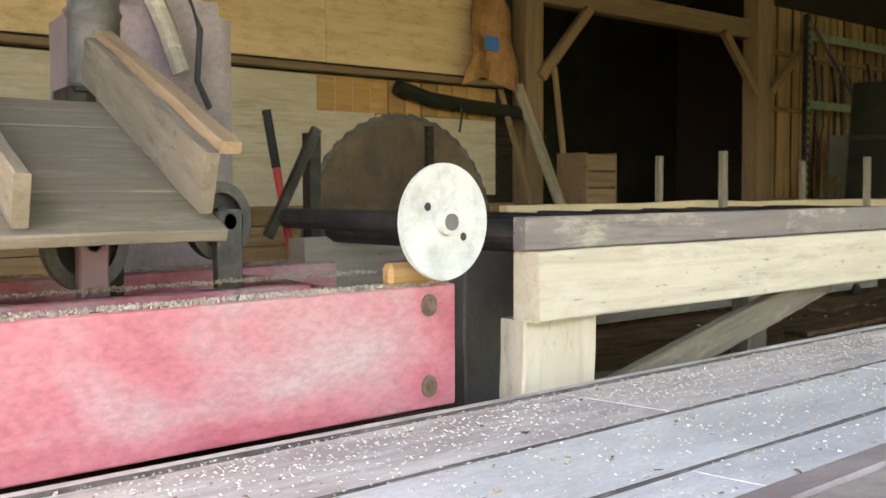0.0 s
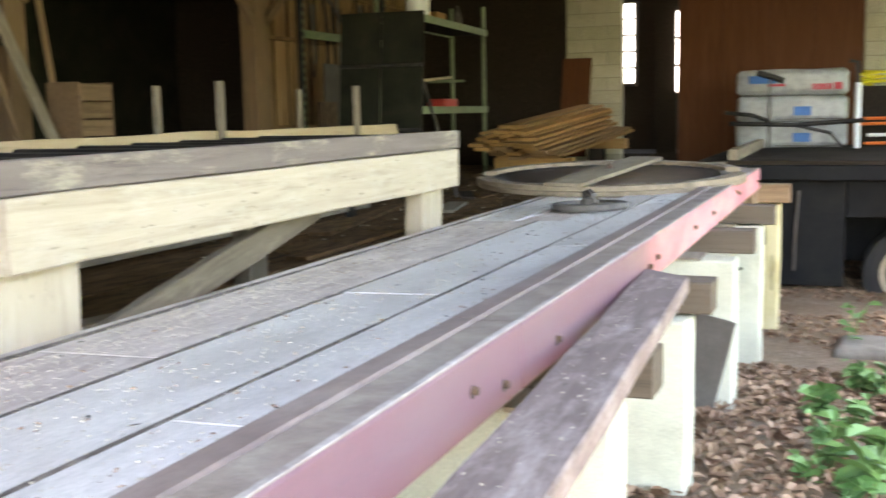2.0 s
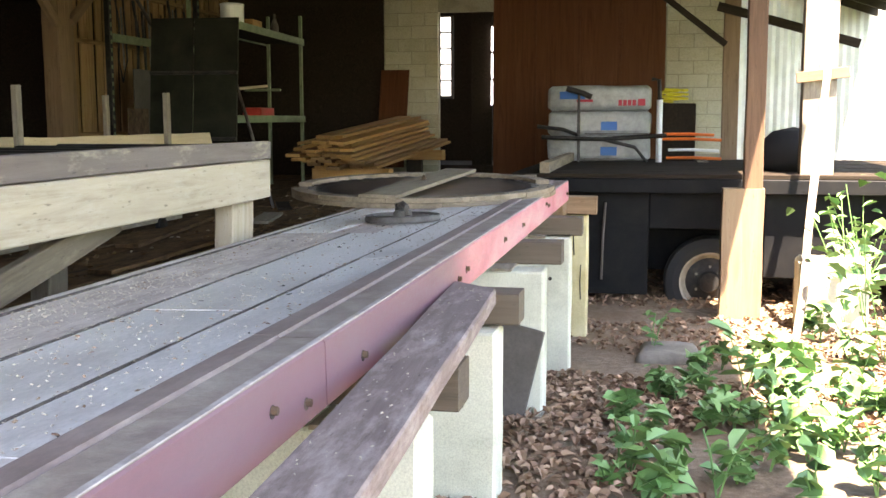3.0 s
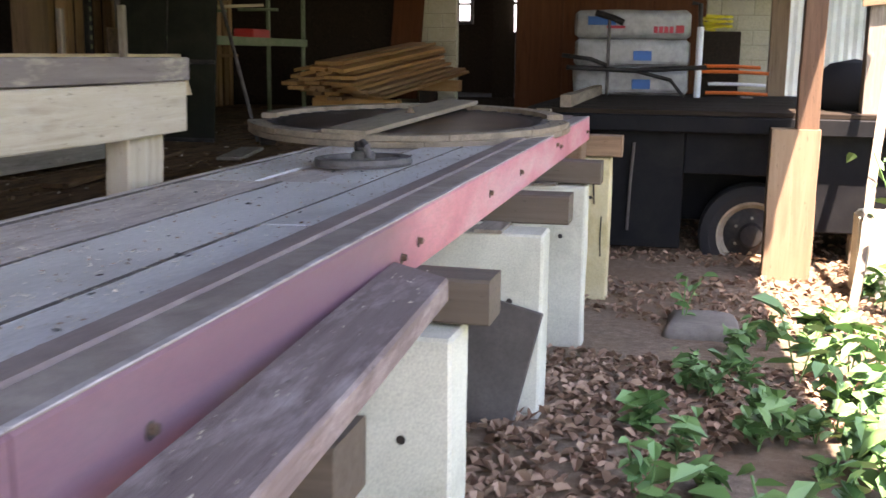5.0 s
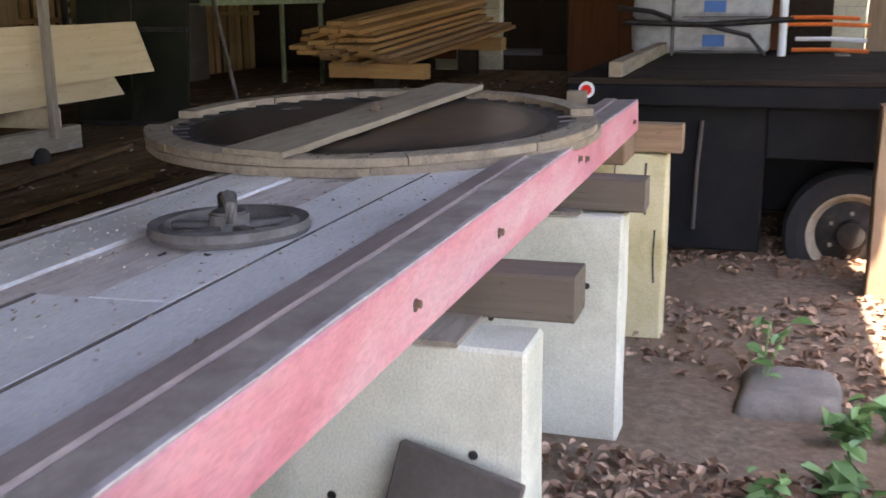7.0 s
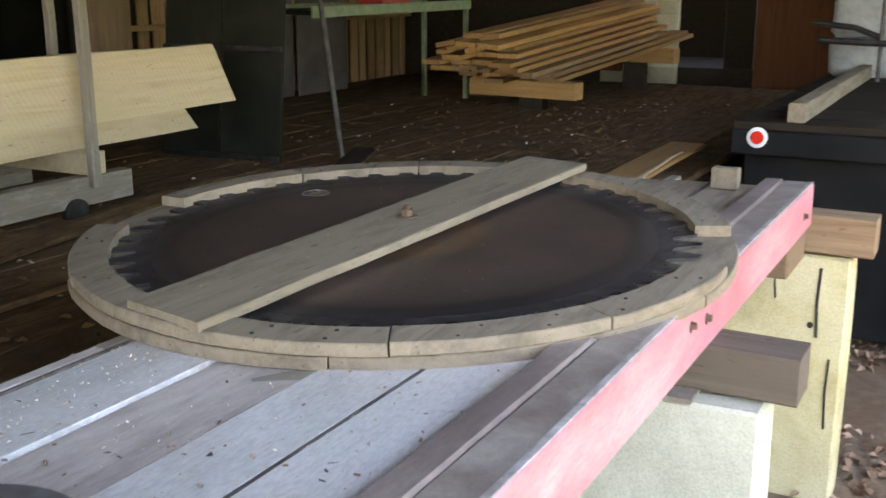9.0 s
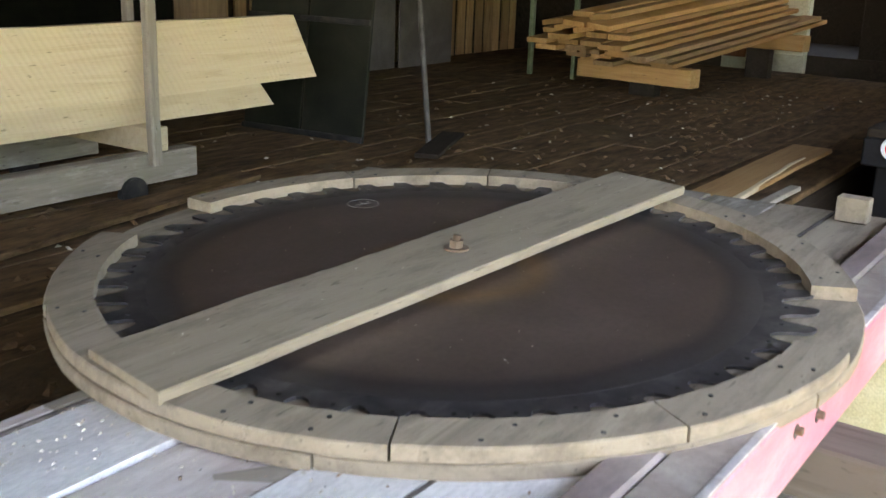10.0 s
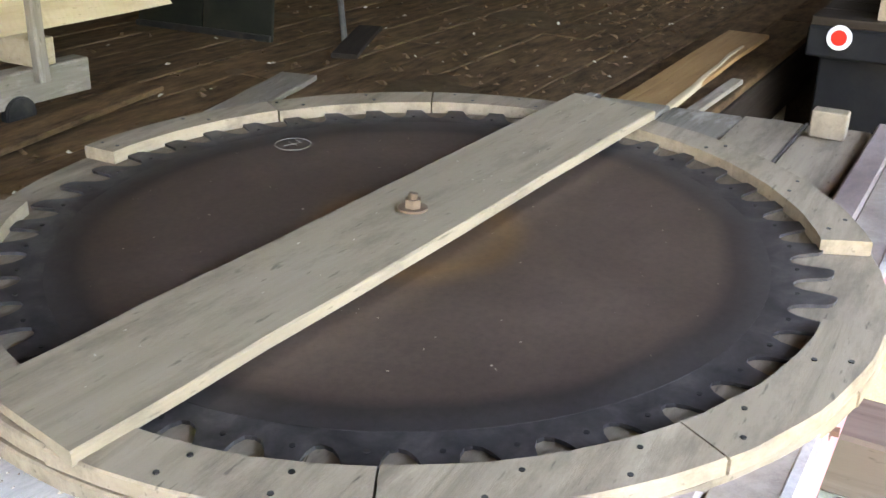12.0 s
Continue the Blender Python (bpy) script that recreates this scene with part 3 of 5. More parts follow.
# upper layer: from one degree to another, with two stretches left open
for k, (a0, a1) in enumerate(((-90.5, -121.1), (-121.4, -152.0), (-152.3, -182), (177.8, 146), (145.8, 113), (90.5, 56.5), (56.2, 27.0), (26.7, -2), (-2.2, -36), (-36.2, -66.5))):
    a0, a1 = sorted((radians(a0), radians(a1)))
    part("ring_segment", bm_arc(0.764 + 0.002 * (k % 3), 0.86 - 0.003 * (k % 2), a0, a1, 0.0275, 0.053 + 0.001 * (k % 2), 10, 0.0015, 40 + k), M_RING, case, "", RING)
part("cleat", bm_board(0.55, 0.12, 0.022, 4, 0.002, 0.003, 3), M_GREY, case, "", RING @ pose(-0.93, -0.22, -0.023, 0, 0, -38))
part("cleat", bm_board(0.7, 0.12, 0.022, 4, 0.002, 0.003, 4), M_GREY, case, "", RING @ pose(0.2, 0.3, -0.023, 0, 0, 20))

blade = thing("circular_saw_blade", RING @ Matrix.Translation((0, 0, 0.0285)), "large rusted circular saw blade with inserted teeth", "saw blade")
BL = blade.matrix_world
TEETH = 45


def bm_saw(teeth, r_tip, depth, r_in, thick):
    """A toothed rim: each gullet a deep rounded drop, each tooth hooked forward."""
    st = math.tau / teeth
    shape = ((0.0, 0.0), (0.05, 0.12), (0.07, 0.45), (0.10, 0.75), (0.18, 0.96), (0.30, 1.0), (0.43, 0.92), (0.54, 0.72), (0.62, 0.44), (0.68, 0.2), (0.77, 0.08), (0.88, 0.02))
    prof = [((i + u) * st, r_tip - depth * d) for i in range(teeth) for u, d in shape]
    bm = bmesh.new()
    rows = [[bm.verts.new((r * math.cos(a), r * math.sin(a), z)) for a, r in ring] for ring, z in ((prof, 0), (prof, thick), ([(a, r_in) for a, r in prof], thick), ([(a, r_in) for a, r in prof], 0))]
    n = len(prof)
    for p, q in zip(rows, rows[1:] + rows[:1]):
        for k in range(n):
            bm.faces.new((p[k], p[(k + 1) % n], q[(k + 1) % n], q[k]))
    return bm


part("toothed_rim", bm_saw(TEETH, 0.775, 0.074, 0.64, 0.006), M_SAWRIM, blade, "black toothed rim", BL @ pose(0, 0, 0, 0, 0, -0.86))
part("plate", bm_lathe([(0.0005, 0.0), (0.665, 0.0), (0.665, 0.0064), (0.0005, 0.0064)], 128), M_SAW, blade, "brown rusted plate", BL)
for i in range(TEETH):
    a = (i + 0.78) * math.tau / TEETH
    part("rivet", bm_cyl(0.0045, 0.0022, seg=8), M_IRON, blade, "", BL @ pose(0.71 * math.cos(a), 0.71 * math.sin(a), 0.0062))
bm = bm_lathe([(0.0405, 0.0), (0.043, 0.0), (0.043, 0.0006), (0.0405, 0.0006)], 40)
bm_box(-0.022, 0.022, -0.002, 0.002, 0, 0.0006, 0, bm)
bm_box(0.018, 0.022, -0.002, 0.026, 0, 0.0006, 0, bm)
bm_box(-0.002, 0.002, 0.002, 0.02, 0, 0.0006, 0, bm)
part("chalk_mark", bm, plain("chalk", (0.27, 0.25, 0.22), 0.95), blade, "chalk letter F in a circle", BL @ pose(0.287, 0.492, 0.0066, 0, 0, -25))

cross = thing("cross_plank", Matrix.Translation((5.164, 1.417, 1.19)), "grey plank bolted across the saw blade", "plank")
CA, CB = Vector((5.162, 1.419, 1.1655)), Vector((6.69, 1.264, 1.233))
part("board", bm_board((CB - CA).length, 0.213, 0.022, 10, 0.002, 0.003, 9, skew=0.02), M_PLANK, cross, "", along(CA, CB))
part("washer", bm_cyl(0.026, 0.004, pose(5.926, 1.338, 1.2235), 16), M_RUST, cross, "green-tinged steel washer")
part("nut", bm_cyl(0.015, 0.016, pose(5.926, 1.338, 1.233), 6), M_RUST, cross, "rusted nut")
part("bolt_end", bm_cyl(0.008, 0.014, pose(5.926, 1.338, 1.244, 4, 8), 10), M_RUST, cross)

# ---- cast iron wheel lying on the deck ----
WH = DECK @ Matrix.Translation((4.45, 0.50, 0.006)) @ Matrix.Diagonal((0.84, 0.84, 0.9, 1))
wheel = thing("cast_wheel", WH, "rusty spoked cast iron wheel lying on the deck", "wheel")
part("rim", bm_lathe([(0.155, 0.0), (0.20, 0.0), (0.205, 0.012), (0.20, 0.03), (0.175, 0.022), (0.16, 0.03)], 40), M_CAST, wheel, "", WH)
for k in range(5):
    a = k * 72 + 20
    part("spoke", bm_box(0.03, 0.162, -0.016, 0.016, 0.006, 0.022, 0.004), M_CAST, wheel, "", WH @ pose(0, 0, 0, 0, 0, a))
part("hub", bm_cyl(0.05, 0.05, pose(0, 0, 0.026), 20, 0.006), M_CAST, wheel, "", WH)
part("bracket", bm_tube([(-0.07, 0, 0.03), (-0.06, 0, 0.07), (0.0, 0, 0.085), (0.06, 0, 0.07), (0.08, 0, 0.03)], 0.016, 8), M_CAST, wheel, "dark iron bracket on the hub", WH @ pose(0, 0, 0, 0, 0, 35))
part("lug", bm_cyl(0.025, 0.05, pose(0.05, 0.03, 0.06), 12, 0.004), M_IRON, wheel, "", WH)

stub = tagged(part("wood_block", bm_box(7.12, 7.17, 0.815, 0.9, 1.127, 1.195, 0.003), M_RING), "small offcut of wood standing on the deck end", "wood block")
board = tagged(part("leaning_board", bm_box(-0.012, 0.012, -0.14, 0.14, -0.04, 0.44, 0.004), M_GREYPANEL, at=pose(4.38, 0.68, ground_z(4.4, 0.6), 12, 8, -4)), "flat grey board leaning against a pier", "board")
tagged(part("end_block", bm_box(6.95, 7.247, 0.61, 0.75, 0.90, 1.02, 0.006), M_POSTWOOD), "brown timber block under the deck end", "timber")
for k, a in enumerate([-115, -100, -140, -128, -170, -160, 170, 150, 125, 88, 70, 52, 38, 20, 8, -12, -28, -48, -62]):
    for d in (0.79, 0.835):
        m = RING @ pose(d * math.cos(radians(a + 90 * (d - 0.8) * math.sin(a))), d * math.sin(radians(a + 90 * (d - 0.8) * math.sin(a))), 0.0535)
        part("nail", bm_cyl(0.0045, 0.0025, seg=7), M_IRON, case, "", m)
for k, (y, z0, z1) in enumerate(((0.56, 0.62, 0.86), (0.51, 0.30, 0.55), (0.70, 0.74, 0.85))):
    part("drip_stain", bm_tube([(7.298, y, z1), (7.297, y + 0.004, (z0 + z1) / 2), (7.298, y - 0.002, z0)], 0.005 - 0.001 * k, 6), M_IRON, bpy.data.objects["concrete_pier.005"], "black drip stain")

# ---- roller table ----
site((1.4, 1.73, 1.544), (1.492, 1.637, 1.487), 1.004, 0.93, 0.98)
tbl = thing("roller_table", Matrix.Translation((1.4, 1.73, FLOOR)), "pale timber roller table with grey rail, black rollers", "table")
part("top_rail", bm_board(2.72, 0.04, 0.078, 10, 0.002, 0.004, 31), M_RAIL, tbl, "grey-brown rail with flaking pale paint", Matrix.Translation((1.4, 1.75, 1.466)))
part("side_beam", bm_board(2.63, 0.09, 0.165, 10, 0.003, 0.005, 32), M_BEAM, tbl, "pale rough-sawn beam", Matrix.Translation((1.43, 1.755, 1.298)))
upright("leg", 1.44, 1.70, 1.77, 1.86, FLOOR - 0.03, 1.297, M_BEAM, tbl)
upright("leg", 3.78, 4.0, 1.77, 1.86, FLOOR - 0.03, 1.297, M_BEAM, tbl)
upright("dark_post", 1.54, 1.765, 2.10, 2.25, FLOOR - 0.03, 1.46, M_GREYPANEL, tbl, "dark grey steel post")
part("back_beam", bm_board(2.63, 0.09, 0.165, 8, 0.003, 0.005, 33), M_GREY, tbl, "", Matrix.Translation((1.43, 2.75, 1.298)))
upright("leg", 1.5, 1.62, 2.7, 2.8, FLOOR - 0.03, 1.297, M_GREY, tbl)
upright("leg", 3.8, 3.95, 2.7, 2.8, FLOOR - 0.03, 1.297, M_GREY, tbl)
part("brace", bm_board(1.25, 0.09, 0.04, 6, 0.003, 0.004, 34), M_CHUTE, tbl, "", along((1.69, 1.83, 1.04), (2.87, 1.83, 1.30), (0, -1, 0)))
for k in range(9):
    part("roller", bm_cyl(0.042, 0.94, pose(1.55 + 0.3 * k, 2.25, 1.49, 90), 16, 0.004), M_IRON, tbl, "black steel roller" if k == 0 else "", smooth=False)

# ---- red saw frame with disc ----
site((1.455, 2.03, 1.345), (1.292, 1.65, 1.349), 0.8, 0.85, 0.9, xy=0.16)
husk = thing("edger_machine", Matrix.Translation((0.4, 2.05, FLOOR)), "red painted steel saw frame thick with sawdust", "machine frame")
part("front_beam", bm_box(-1.6, 1.455, 2.03, 2.09, 1.058, 1.345, 0.004), M_RED, husk, "faded red side beam")
part("cross_beam", bm_box(-1.6, 1.2, 2.42, 2.48, 1.05, 1.33, 0.004), M_RED, husk)
part("back_beam", bm_box(-1.6, 1.6, 2.95, 3.01, 1.05, 1.34, 0.004), M_RED, husk)
for x in (-0.9, 0.3, 1.2):
    part("stretcher", bm_box(x, x + 0.06, 2.09, 2.95, 1.06, 1.32, 0.004), M_RED, husk)
for x in (-1.3, 1.2):
    part("foot", bm_box(x, x + 0.22, 2.06, 3.0, FLOOR - 0.03, 1.05, 0.004), M_SHADEWOOD, husk)
for z in (1.30, 1.11):
    part("washer", bm_cyl(0.026, 0.006, pose(1.36, 2.027, z, 90), 16), M_RUST, husk)
    part("bolt", bm_cyl(0.014, 0.022, pose(1.36, 2.02, z, 90), 6), M_RUST, husk)
site((1.41, 1.99, 1.523), (1.214, 1.6, 1.483), 0.79, 0.85, 0.79)
disc = thing("drive_disc", Matrix.Translation((1.43, 2.05, 1.52)), "white painted steel disc on a shaft end", "disc")
DM = pose(1.41, 1.99, 1.523, 90)
part("plate", bm_cyl(0.152, 0.014, DM, 48, 0.003), M_DISC, disc)
part("boss", bm_cyl(0.034, 0.03, DM @ pose(0, 0, 0.012), 24, 0.003), M_DISC, disc)
part("shaft_end", bm_cyl(0.022, 0.036, DM @ pose(0, 0, 0.013), 20), M_CAST, disc)
for s in (-1, 1):
    part("bolt_hole", bm_cyl(0.011, 0.016, DM @ pose(-0.062 * s, 0.04 * s, 0), 12), M_IRON, disc)
part("shaft", bm_cyl(0.031, 0.66, pose(1.41, 2.33, 1.52, 90), 20), M_IRON, disc, "black steel shaft")

site((0.775, 2.1, 1.755), (0.778, 1.70, 1.615), 0.8, 0.85, 0.8, xy=0.143)
CH = thing("wooden_chute", Matrix.Translation((0.4, 2.2, 1.33)), "open grey-brown wooden chute dusted with sawdust", "chute")
for k in range(4):
    u0, u1 = k * 0.24, k * 0.24 + 0.232
    y0, z0, y1, z1 = 2.12 + 0.88 * u0, 1.575 + 0.37 * u0, 2.12 + 0.88 * u1, 1.575 + 0.37 * u1
    part("floor_board", bm_board(1.75, 0.225, 0.03, 8, 0.003, 0.004, 400 + k), M_CHUTE, CH, "", Matrix.Translation((-0.98, (y0 + y1) / 2, (z0 + z1) / 2 - 0.02)) @ Matrix.Rotation(0.4, 4, "X"))
part("side_board", bm_board(1.05, 0.145, 0.035, 6, 0.003, 0.004, 410), M_CHUTE, CH, "", along((0.74, 2.1, 1.685), (0.74, 3.02, 2.05), (-1, 0, 0)))
part("side_cap", bm_board(1.05, 0.055, 0.03, 6, 0.003, 0.004, 411), M_POSTWOOD, CH, "", along((0.775, 2.1, 1.755), (0.775, 3.02, 2.12)))
part("side_board", bm_board(1.05, 0.12, 0.035, 6, 0.003, 0.004, 412), M_CHUTE, CH, "", along((0.32, 2.1, 1.65), (0.28, 3.02, 2.02), (-1, 0, 0)))
part("support", bm_box(-0.3, -0.22, 2.72, 2.8, 1.33, 1.77, 0.004), M_SHADEWOOD, CH)
part("support", bm_box(0.6, 0.68, 2.62, 2.70, 1.28, 1.74, 0.004), M_SHADEWOOD, CH)
site((1.455, 2.03, 1.345), (1.292, 1.65, 1.349), 0.8, 0.85, 0.9, xy=0.16)
hood = thing("machine_hood", Matrix.Translation((1.15, 3.25, 1.0)), "dull purple-grey steel machine hood with rounded corners", "machine cover")
bm = bm_box(0.75, 1.31, 3.2, 3.75, 1.04, 2.16, 0)
bmesh.ops.bevel(bm, geom=[e for e in bm.edges if abs(e.verts[0].co.z - 2.16) < 0.01 or abs(e.verts[1].co.z - 2.16) < 0.01], offset=0.05, segments=4, affect="EDGES")
part("cover", bm, blotched("purple_grey_paint", (0.16, 0.11, 0.115), (0.235, 0.175, 0.185), (0.29, 0.23, 0.24), 3, 0.55), hood)
part("base", bm_box(0.7, 1.4, 3.15, 3.8, FLOOR - 0.03, 1.04, 0.005), M_IRON, hood)
part("hose", bm_tube([(1.0, 3.17, 2.14), (1.1, 3.14, 2.16), (1.14, 3.13, 2.05), (1.13, 3.14, 1.9), (1.18, 3.15, 1.82)], 0.012), M_RUBBER, hood, "black rubber hose")
part("strap", bm_tube([(0.98, 3.16, 2.14), (1.02, 3.14, 2.05), (1.07, 3.13, 1.92)], 0.035, 10), M_GREY, hood, "grey canvas sleeve")
can = thing("round_canister", Matrix.Translation((0.87, 3.0, 1.9)), "dull metal canister with rolled rings", "canister")
part("body", bm_lathe([(0.0005, 1.86), (0.09, 1.86), (0.095, 1.88), (0.09, 1.9), (0.09, 2.06), (0.098, 2.075), (0.09, 2.09), (0.085, 2.16), (0.05, 2.18), (0.0005, 2.18)], 32, at=Matrix.Translation((0.80, 3.25, 0))), M_CAST, can, smooth=True)
part("stand", bm_box(0.68, 0.742, 3.15, 3.35, FLOOR - 0.03, 1.86, 0.003), M_IRON, can)
part("shelf", bm_box(0.70, 0.92, 3.13, 3.199, 1.845, 1.86, 0.003), M_IRON, can)
for k, (x, y, z, r) in enumerate(((0.585, 2.6, 1.45, 0.115), (0.985, 2.62, 1.49, 0.10))):
    fw = thing("feed_wheel", Matrix.Translation((x, y, z)), "dark flanged iron feed wheel under the chute", "wheel", "feed wheels")
    FM = pose(x, y, z, 90)
    part("rim", bm_lathe([(r * 0.72, -0.03), (r, -0.03), (r * 1.02, -0.02), (r, 0.02), (r, 0.03), (r * 0.72, 0.03)], 36), M_CAST, fw, "", FM)
    part("web", bm_cyl(r * 0.73, 0.02, FM, 28), M_IRON, fw)
    part("hub", bm_cyl(0.035, 0.09, FM, 20, 0.003), M_CAST, fw)
    part("axle_block", bm_box(x - 0.04, x + 0.04, y - 0.1, y - 0.05, 1.32, z + 0.03, 0.006), M_PINK if k == 0 else M_CAST, fw)
    part("axle", bm_cyl(0.02, 0.5, pose(x, y + 0.15, z, 90), 14), M_IRON, fw)
site((2.52, 3.9, 1.475), (2.70, 3.6, 1.42), 0.81, 0.85, 0.81, xy=0.12)
tool = thing("peavey_bar", Matrix.Translation((2.08, 4.3, 0.8)), "red and black steel bar leaning behind the saw", "bar")
p0, p1 = Vector((2.16, 4.22, FLOOR - 0.025)), Vector((1.965, 4.32, 2.07))
q = p0.lerp(p1, 0.76)
part("shaft", bm_tube([p0, q], 0.024), M_HANDRED, tool, "red painted shaft")
part("grip", bm_tube([q, p1], 0.027), M_RUBBER, tool, "black grip")
arm = thing("guide_arm", Matrix.Translation((1.8, 3.8, 1.0)), "dark iron guide arm beside the head saw", "arm")
part("arm", bm_board(0.6, 0.04, 0.05, 4, 0.001, 0.004, 1), M_IRON, arm, "", along((1.69, 3.75, 1.40), (1.98, 3.75, 1.93)))
part("post", bm_box(1.92, 1.99, 3.76, 3.84, FLOOR - 0.03, 1.92, 0.004), M_IRON, arm)
site((1.455, 2.03, 1.345), (1.292, 1.65, 1.349), 0.8, 0.85, 0.9, xy=0.16)
chunk = tagged(part("wood_chunk", bm_box(1.235, 1.42, 2.035, 2.085, 1.346, 1.40, 0.012), M_ORANGE), "broken chunk of orange wood on the red beam", "wood chunk")

# ---- head saw ----
site((2.52, 3.9, 1.475), (2.78, 3.6, 1.335), 0.95, 0.85, 0.95)
hs = thing("head_saw", Matrix.Translation((2.58, 3.9, 1.5)), "rusted circular head saw standing upright", "saw blade")
HM = pose(2.52, 3.9, 1.475, 90)
part("toothed_rim", bm_saw(46, 0.585, 0.007, 0.5, 0.007), M_SAWRIM, hs, "", HM)
part("plate", bm_lathe([(0.0005, 0.0), (0.56, 0.0), (0.56, 0.009), (0.0005, 0.009)], 64), M_HEADSAW, hs, "", HM @ Matrix.Translation((0, 0, -0.001)))
part("collar", bm_cyl(0.08, 0.06, HM, 24), M_IRON, hs)
part("stand", bm_box(2.3, 2.74, 3.95, 4.0, FLOOR - 0.03, 1.2, 0.004), M_SHADEWOOD, hs)
part("upright", bm_box(2.6, 2.64, 3.80, 3.83, FLOOR - 0.03, 2.0, 0.003), M_SHADEWOOD, hs)

# ---- slab trolley ----
site((8.12, 4.05, 1.225), (8.05, 3.58, 1.18), 0.95, 0.9, 0.95)
tro = thing("trolley", Matrix.Translation((5.5, 4.2, FLOOR)), "low timber trolley on iron wheels with upright stakes", "trolley")
part("rail", bm_board(4.2, 0.09, 0.13, 10, 0.003, 0.005, 41), M_GREY, tro, "", Matrix.Translation((3.05, 4.03, 0.865)))
part("rail", bm_board(4.2, 0.09, 0.13, 10, 0.003, 0.005, 42), M_GREY, tro, "", Matrix.Translation((3.05, 4.75, 0.865)))
for x in (3.6, 5.1, 7.05):
    part("crosspiece", bm_box(x - 0.05, x + 0.05, 3.99, 4.8, 0.996, 1.10, 0.004), M_PALE, tro)
for x, y in ((5.09, 3.98), (7.0, 3.98), (5.57, 4.86), (7.57, 4.86)):
    part("stake", bm_board(0.9, 0.05, 0.045, 5, 0.003, 0.006, int(x * 9)), M_GREY, tro, "", along((x, y, 0.95), (x - 0.01, y, 1.83), (0, -1, 0)))
for x in (3.5, 6.9):
    for y in (3.99, 4.79):
        part("trolley_wheel", bm_cyl(0.07, 0.04, pose(x, y, 0.84, 90), 20, 0.005), M_IRON, tro)


def slab(name, x0, x1, y, z0, z1, cut, mt, seed, label):
    """A sawn slab on edge, its end cut at a slant."""
    r = random.Random(seed)
    bm, n, rows = bmesh.new(), 22, []
    for i in range(n + 1):
        u = i / n
        x = x0 + (x1 - x0) * u
        lo, hi = z0 + 0.012 * noise.noise((x * 1.3, seed, 0)), z1 + 0.018 * noise.noise((x * 1.1, seed, 5))
        top_x = x - (cut if i == n else 0)
        rows.append([bm.verts.new(p) for p in ((x, y - 0.03, lo), (top_x, y - 0.03, hi), (top_x, y + 0.03, hi), (x, y + 0.03, lo))])
    for a, b in zip(rows, rows[1:]):
        for k in range(4):
            bm.faces.new((a[k], a[(k + 1) % 4], b[(k + 1) % 4], b[k]))
    bm.faces.new(rows[0])
    bm.faces.new(rows[-1])
    return tagged(part(name, bm, mt), label, "lumber", "slabs on the trolley")


slab("slab_board", 3.25, 8.12, 4.08, 1.225, 1.535, 0.17, M_PALE, 1, "wide pale freshly sawn slab standing on the trolley")
slab("slab_board", 5.0, 7.88, 4.15, 1.101, 1.225, 0.1, M_PALE, 2, "narrow pale freshly sawn slab on the trolley")
slab("slab_board", 3.4, 7.6, 4.35, 1.101, 1.42, 0.1, M_PALE, 3, "wide pale freshly sawn slab standing on the trolley")

# ---- vehicle ----
VX = 9.12
site((9.12, 1.185, 1.0), (8.98, 1.132, 1.038), 1.0, 0.89, 0.9)
veh = thing("flatbed_truck", Matrix.Translation((10.2, -0.5, -0.3)), "black flatbed truck with a plank bed beside the mill", "truck")
part("bed_frame", bm_box(VX, 12.75, -4.2, 1.33, 0.90, 1.04, 0.01), M_BLACK, veh)
for k in range(15):
    part("bed_plank", bm_board(5.5, 0.225, 0.04, 8, 0.003, 0.004, 300 + k), M_SHADEWOOD, veh, "", along((VX + 0.13 + 0.236 * k, -4.18, 1.042), (VX + 0.13 + 0.236 * k, 1.3, 1.042)))
part("side_skirt", bm_box(VX + 0.12, VX + 0.16, -0.02, 1.28, -0.1, 0.899, 0.01), M_BLACK, veh)
part("side_skirt", bm_box(VX + 0.12, VX + 0.16, -4.1, -1.1, 0.1, 0.899, 0.01), M_BLACK, veh)
part("wheel_arch", bm_box(VX + 0.12, VX + 0.16, -1.098, -0.022, 0.55, 0.899, 0.01), M_BLACK, veh)
part("chassis", bm_box(9.9, 10.8, -4.0, 1.2, 0.05, 0.899, 0.01), M_BLACK, veh)
part("back_skirt", bm_box(12.6, 12.64, -4.1, 1.28, -0.3, 0.899, 0.01), M_BLACK, veh)
part("grab_rail", bm_tube([(VX + 0.08, 0.43, 0.05), (VX + 0.07, 0.42, 0.45), (VX + 0.08, 0.40, 0.80)], 0.012), M_GREYPANEL, veh, "grey upright rod")
part("reflector_rim", bm_cyl(0.056, 0.012, pose(VX - 0.005, 1.185, 1.0, 0, 90, 0), 28, 0.003), M_WHITE, veh, "white reflector rim")
part("reflector", bm_cyl(0.036, 0.02, pose(VX - 0.008, 1.185, 1.0, 0, 90, 0), 28, 0.004), M_REFLECT, veh, "round red reflector")
TW = pose(VX + 0.33, -0.62, 0.02, 0, -90, 0)
tyre = part("tyre", bm_lathe([(0.285, -0.1), (0.36, -0.11), (0.43, -0.10), (0.45, -0.06), (0.45, 0.06), (0.43, 0.10), (0.36, 0.11), (0.285, 0.1)], 56), M_RUBBER, veh, "", TW)
part("rim", bm_lathe([(0.235, 0.045), (0.26, 0.07), (0.275, 0.1), (0.297, 0.108), (0.29, 0.09), (0.284, 0.0), (0.235, 0.0)], 48), M_RIM, tyre, "dull pale rim", TW)
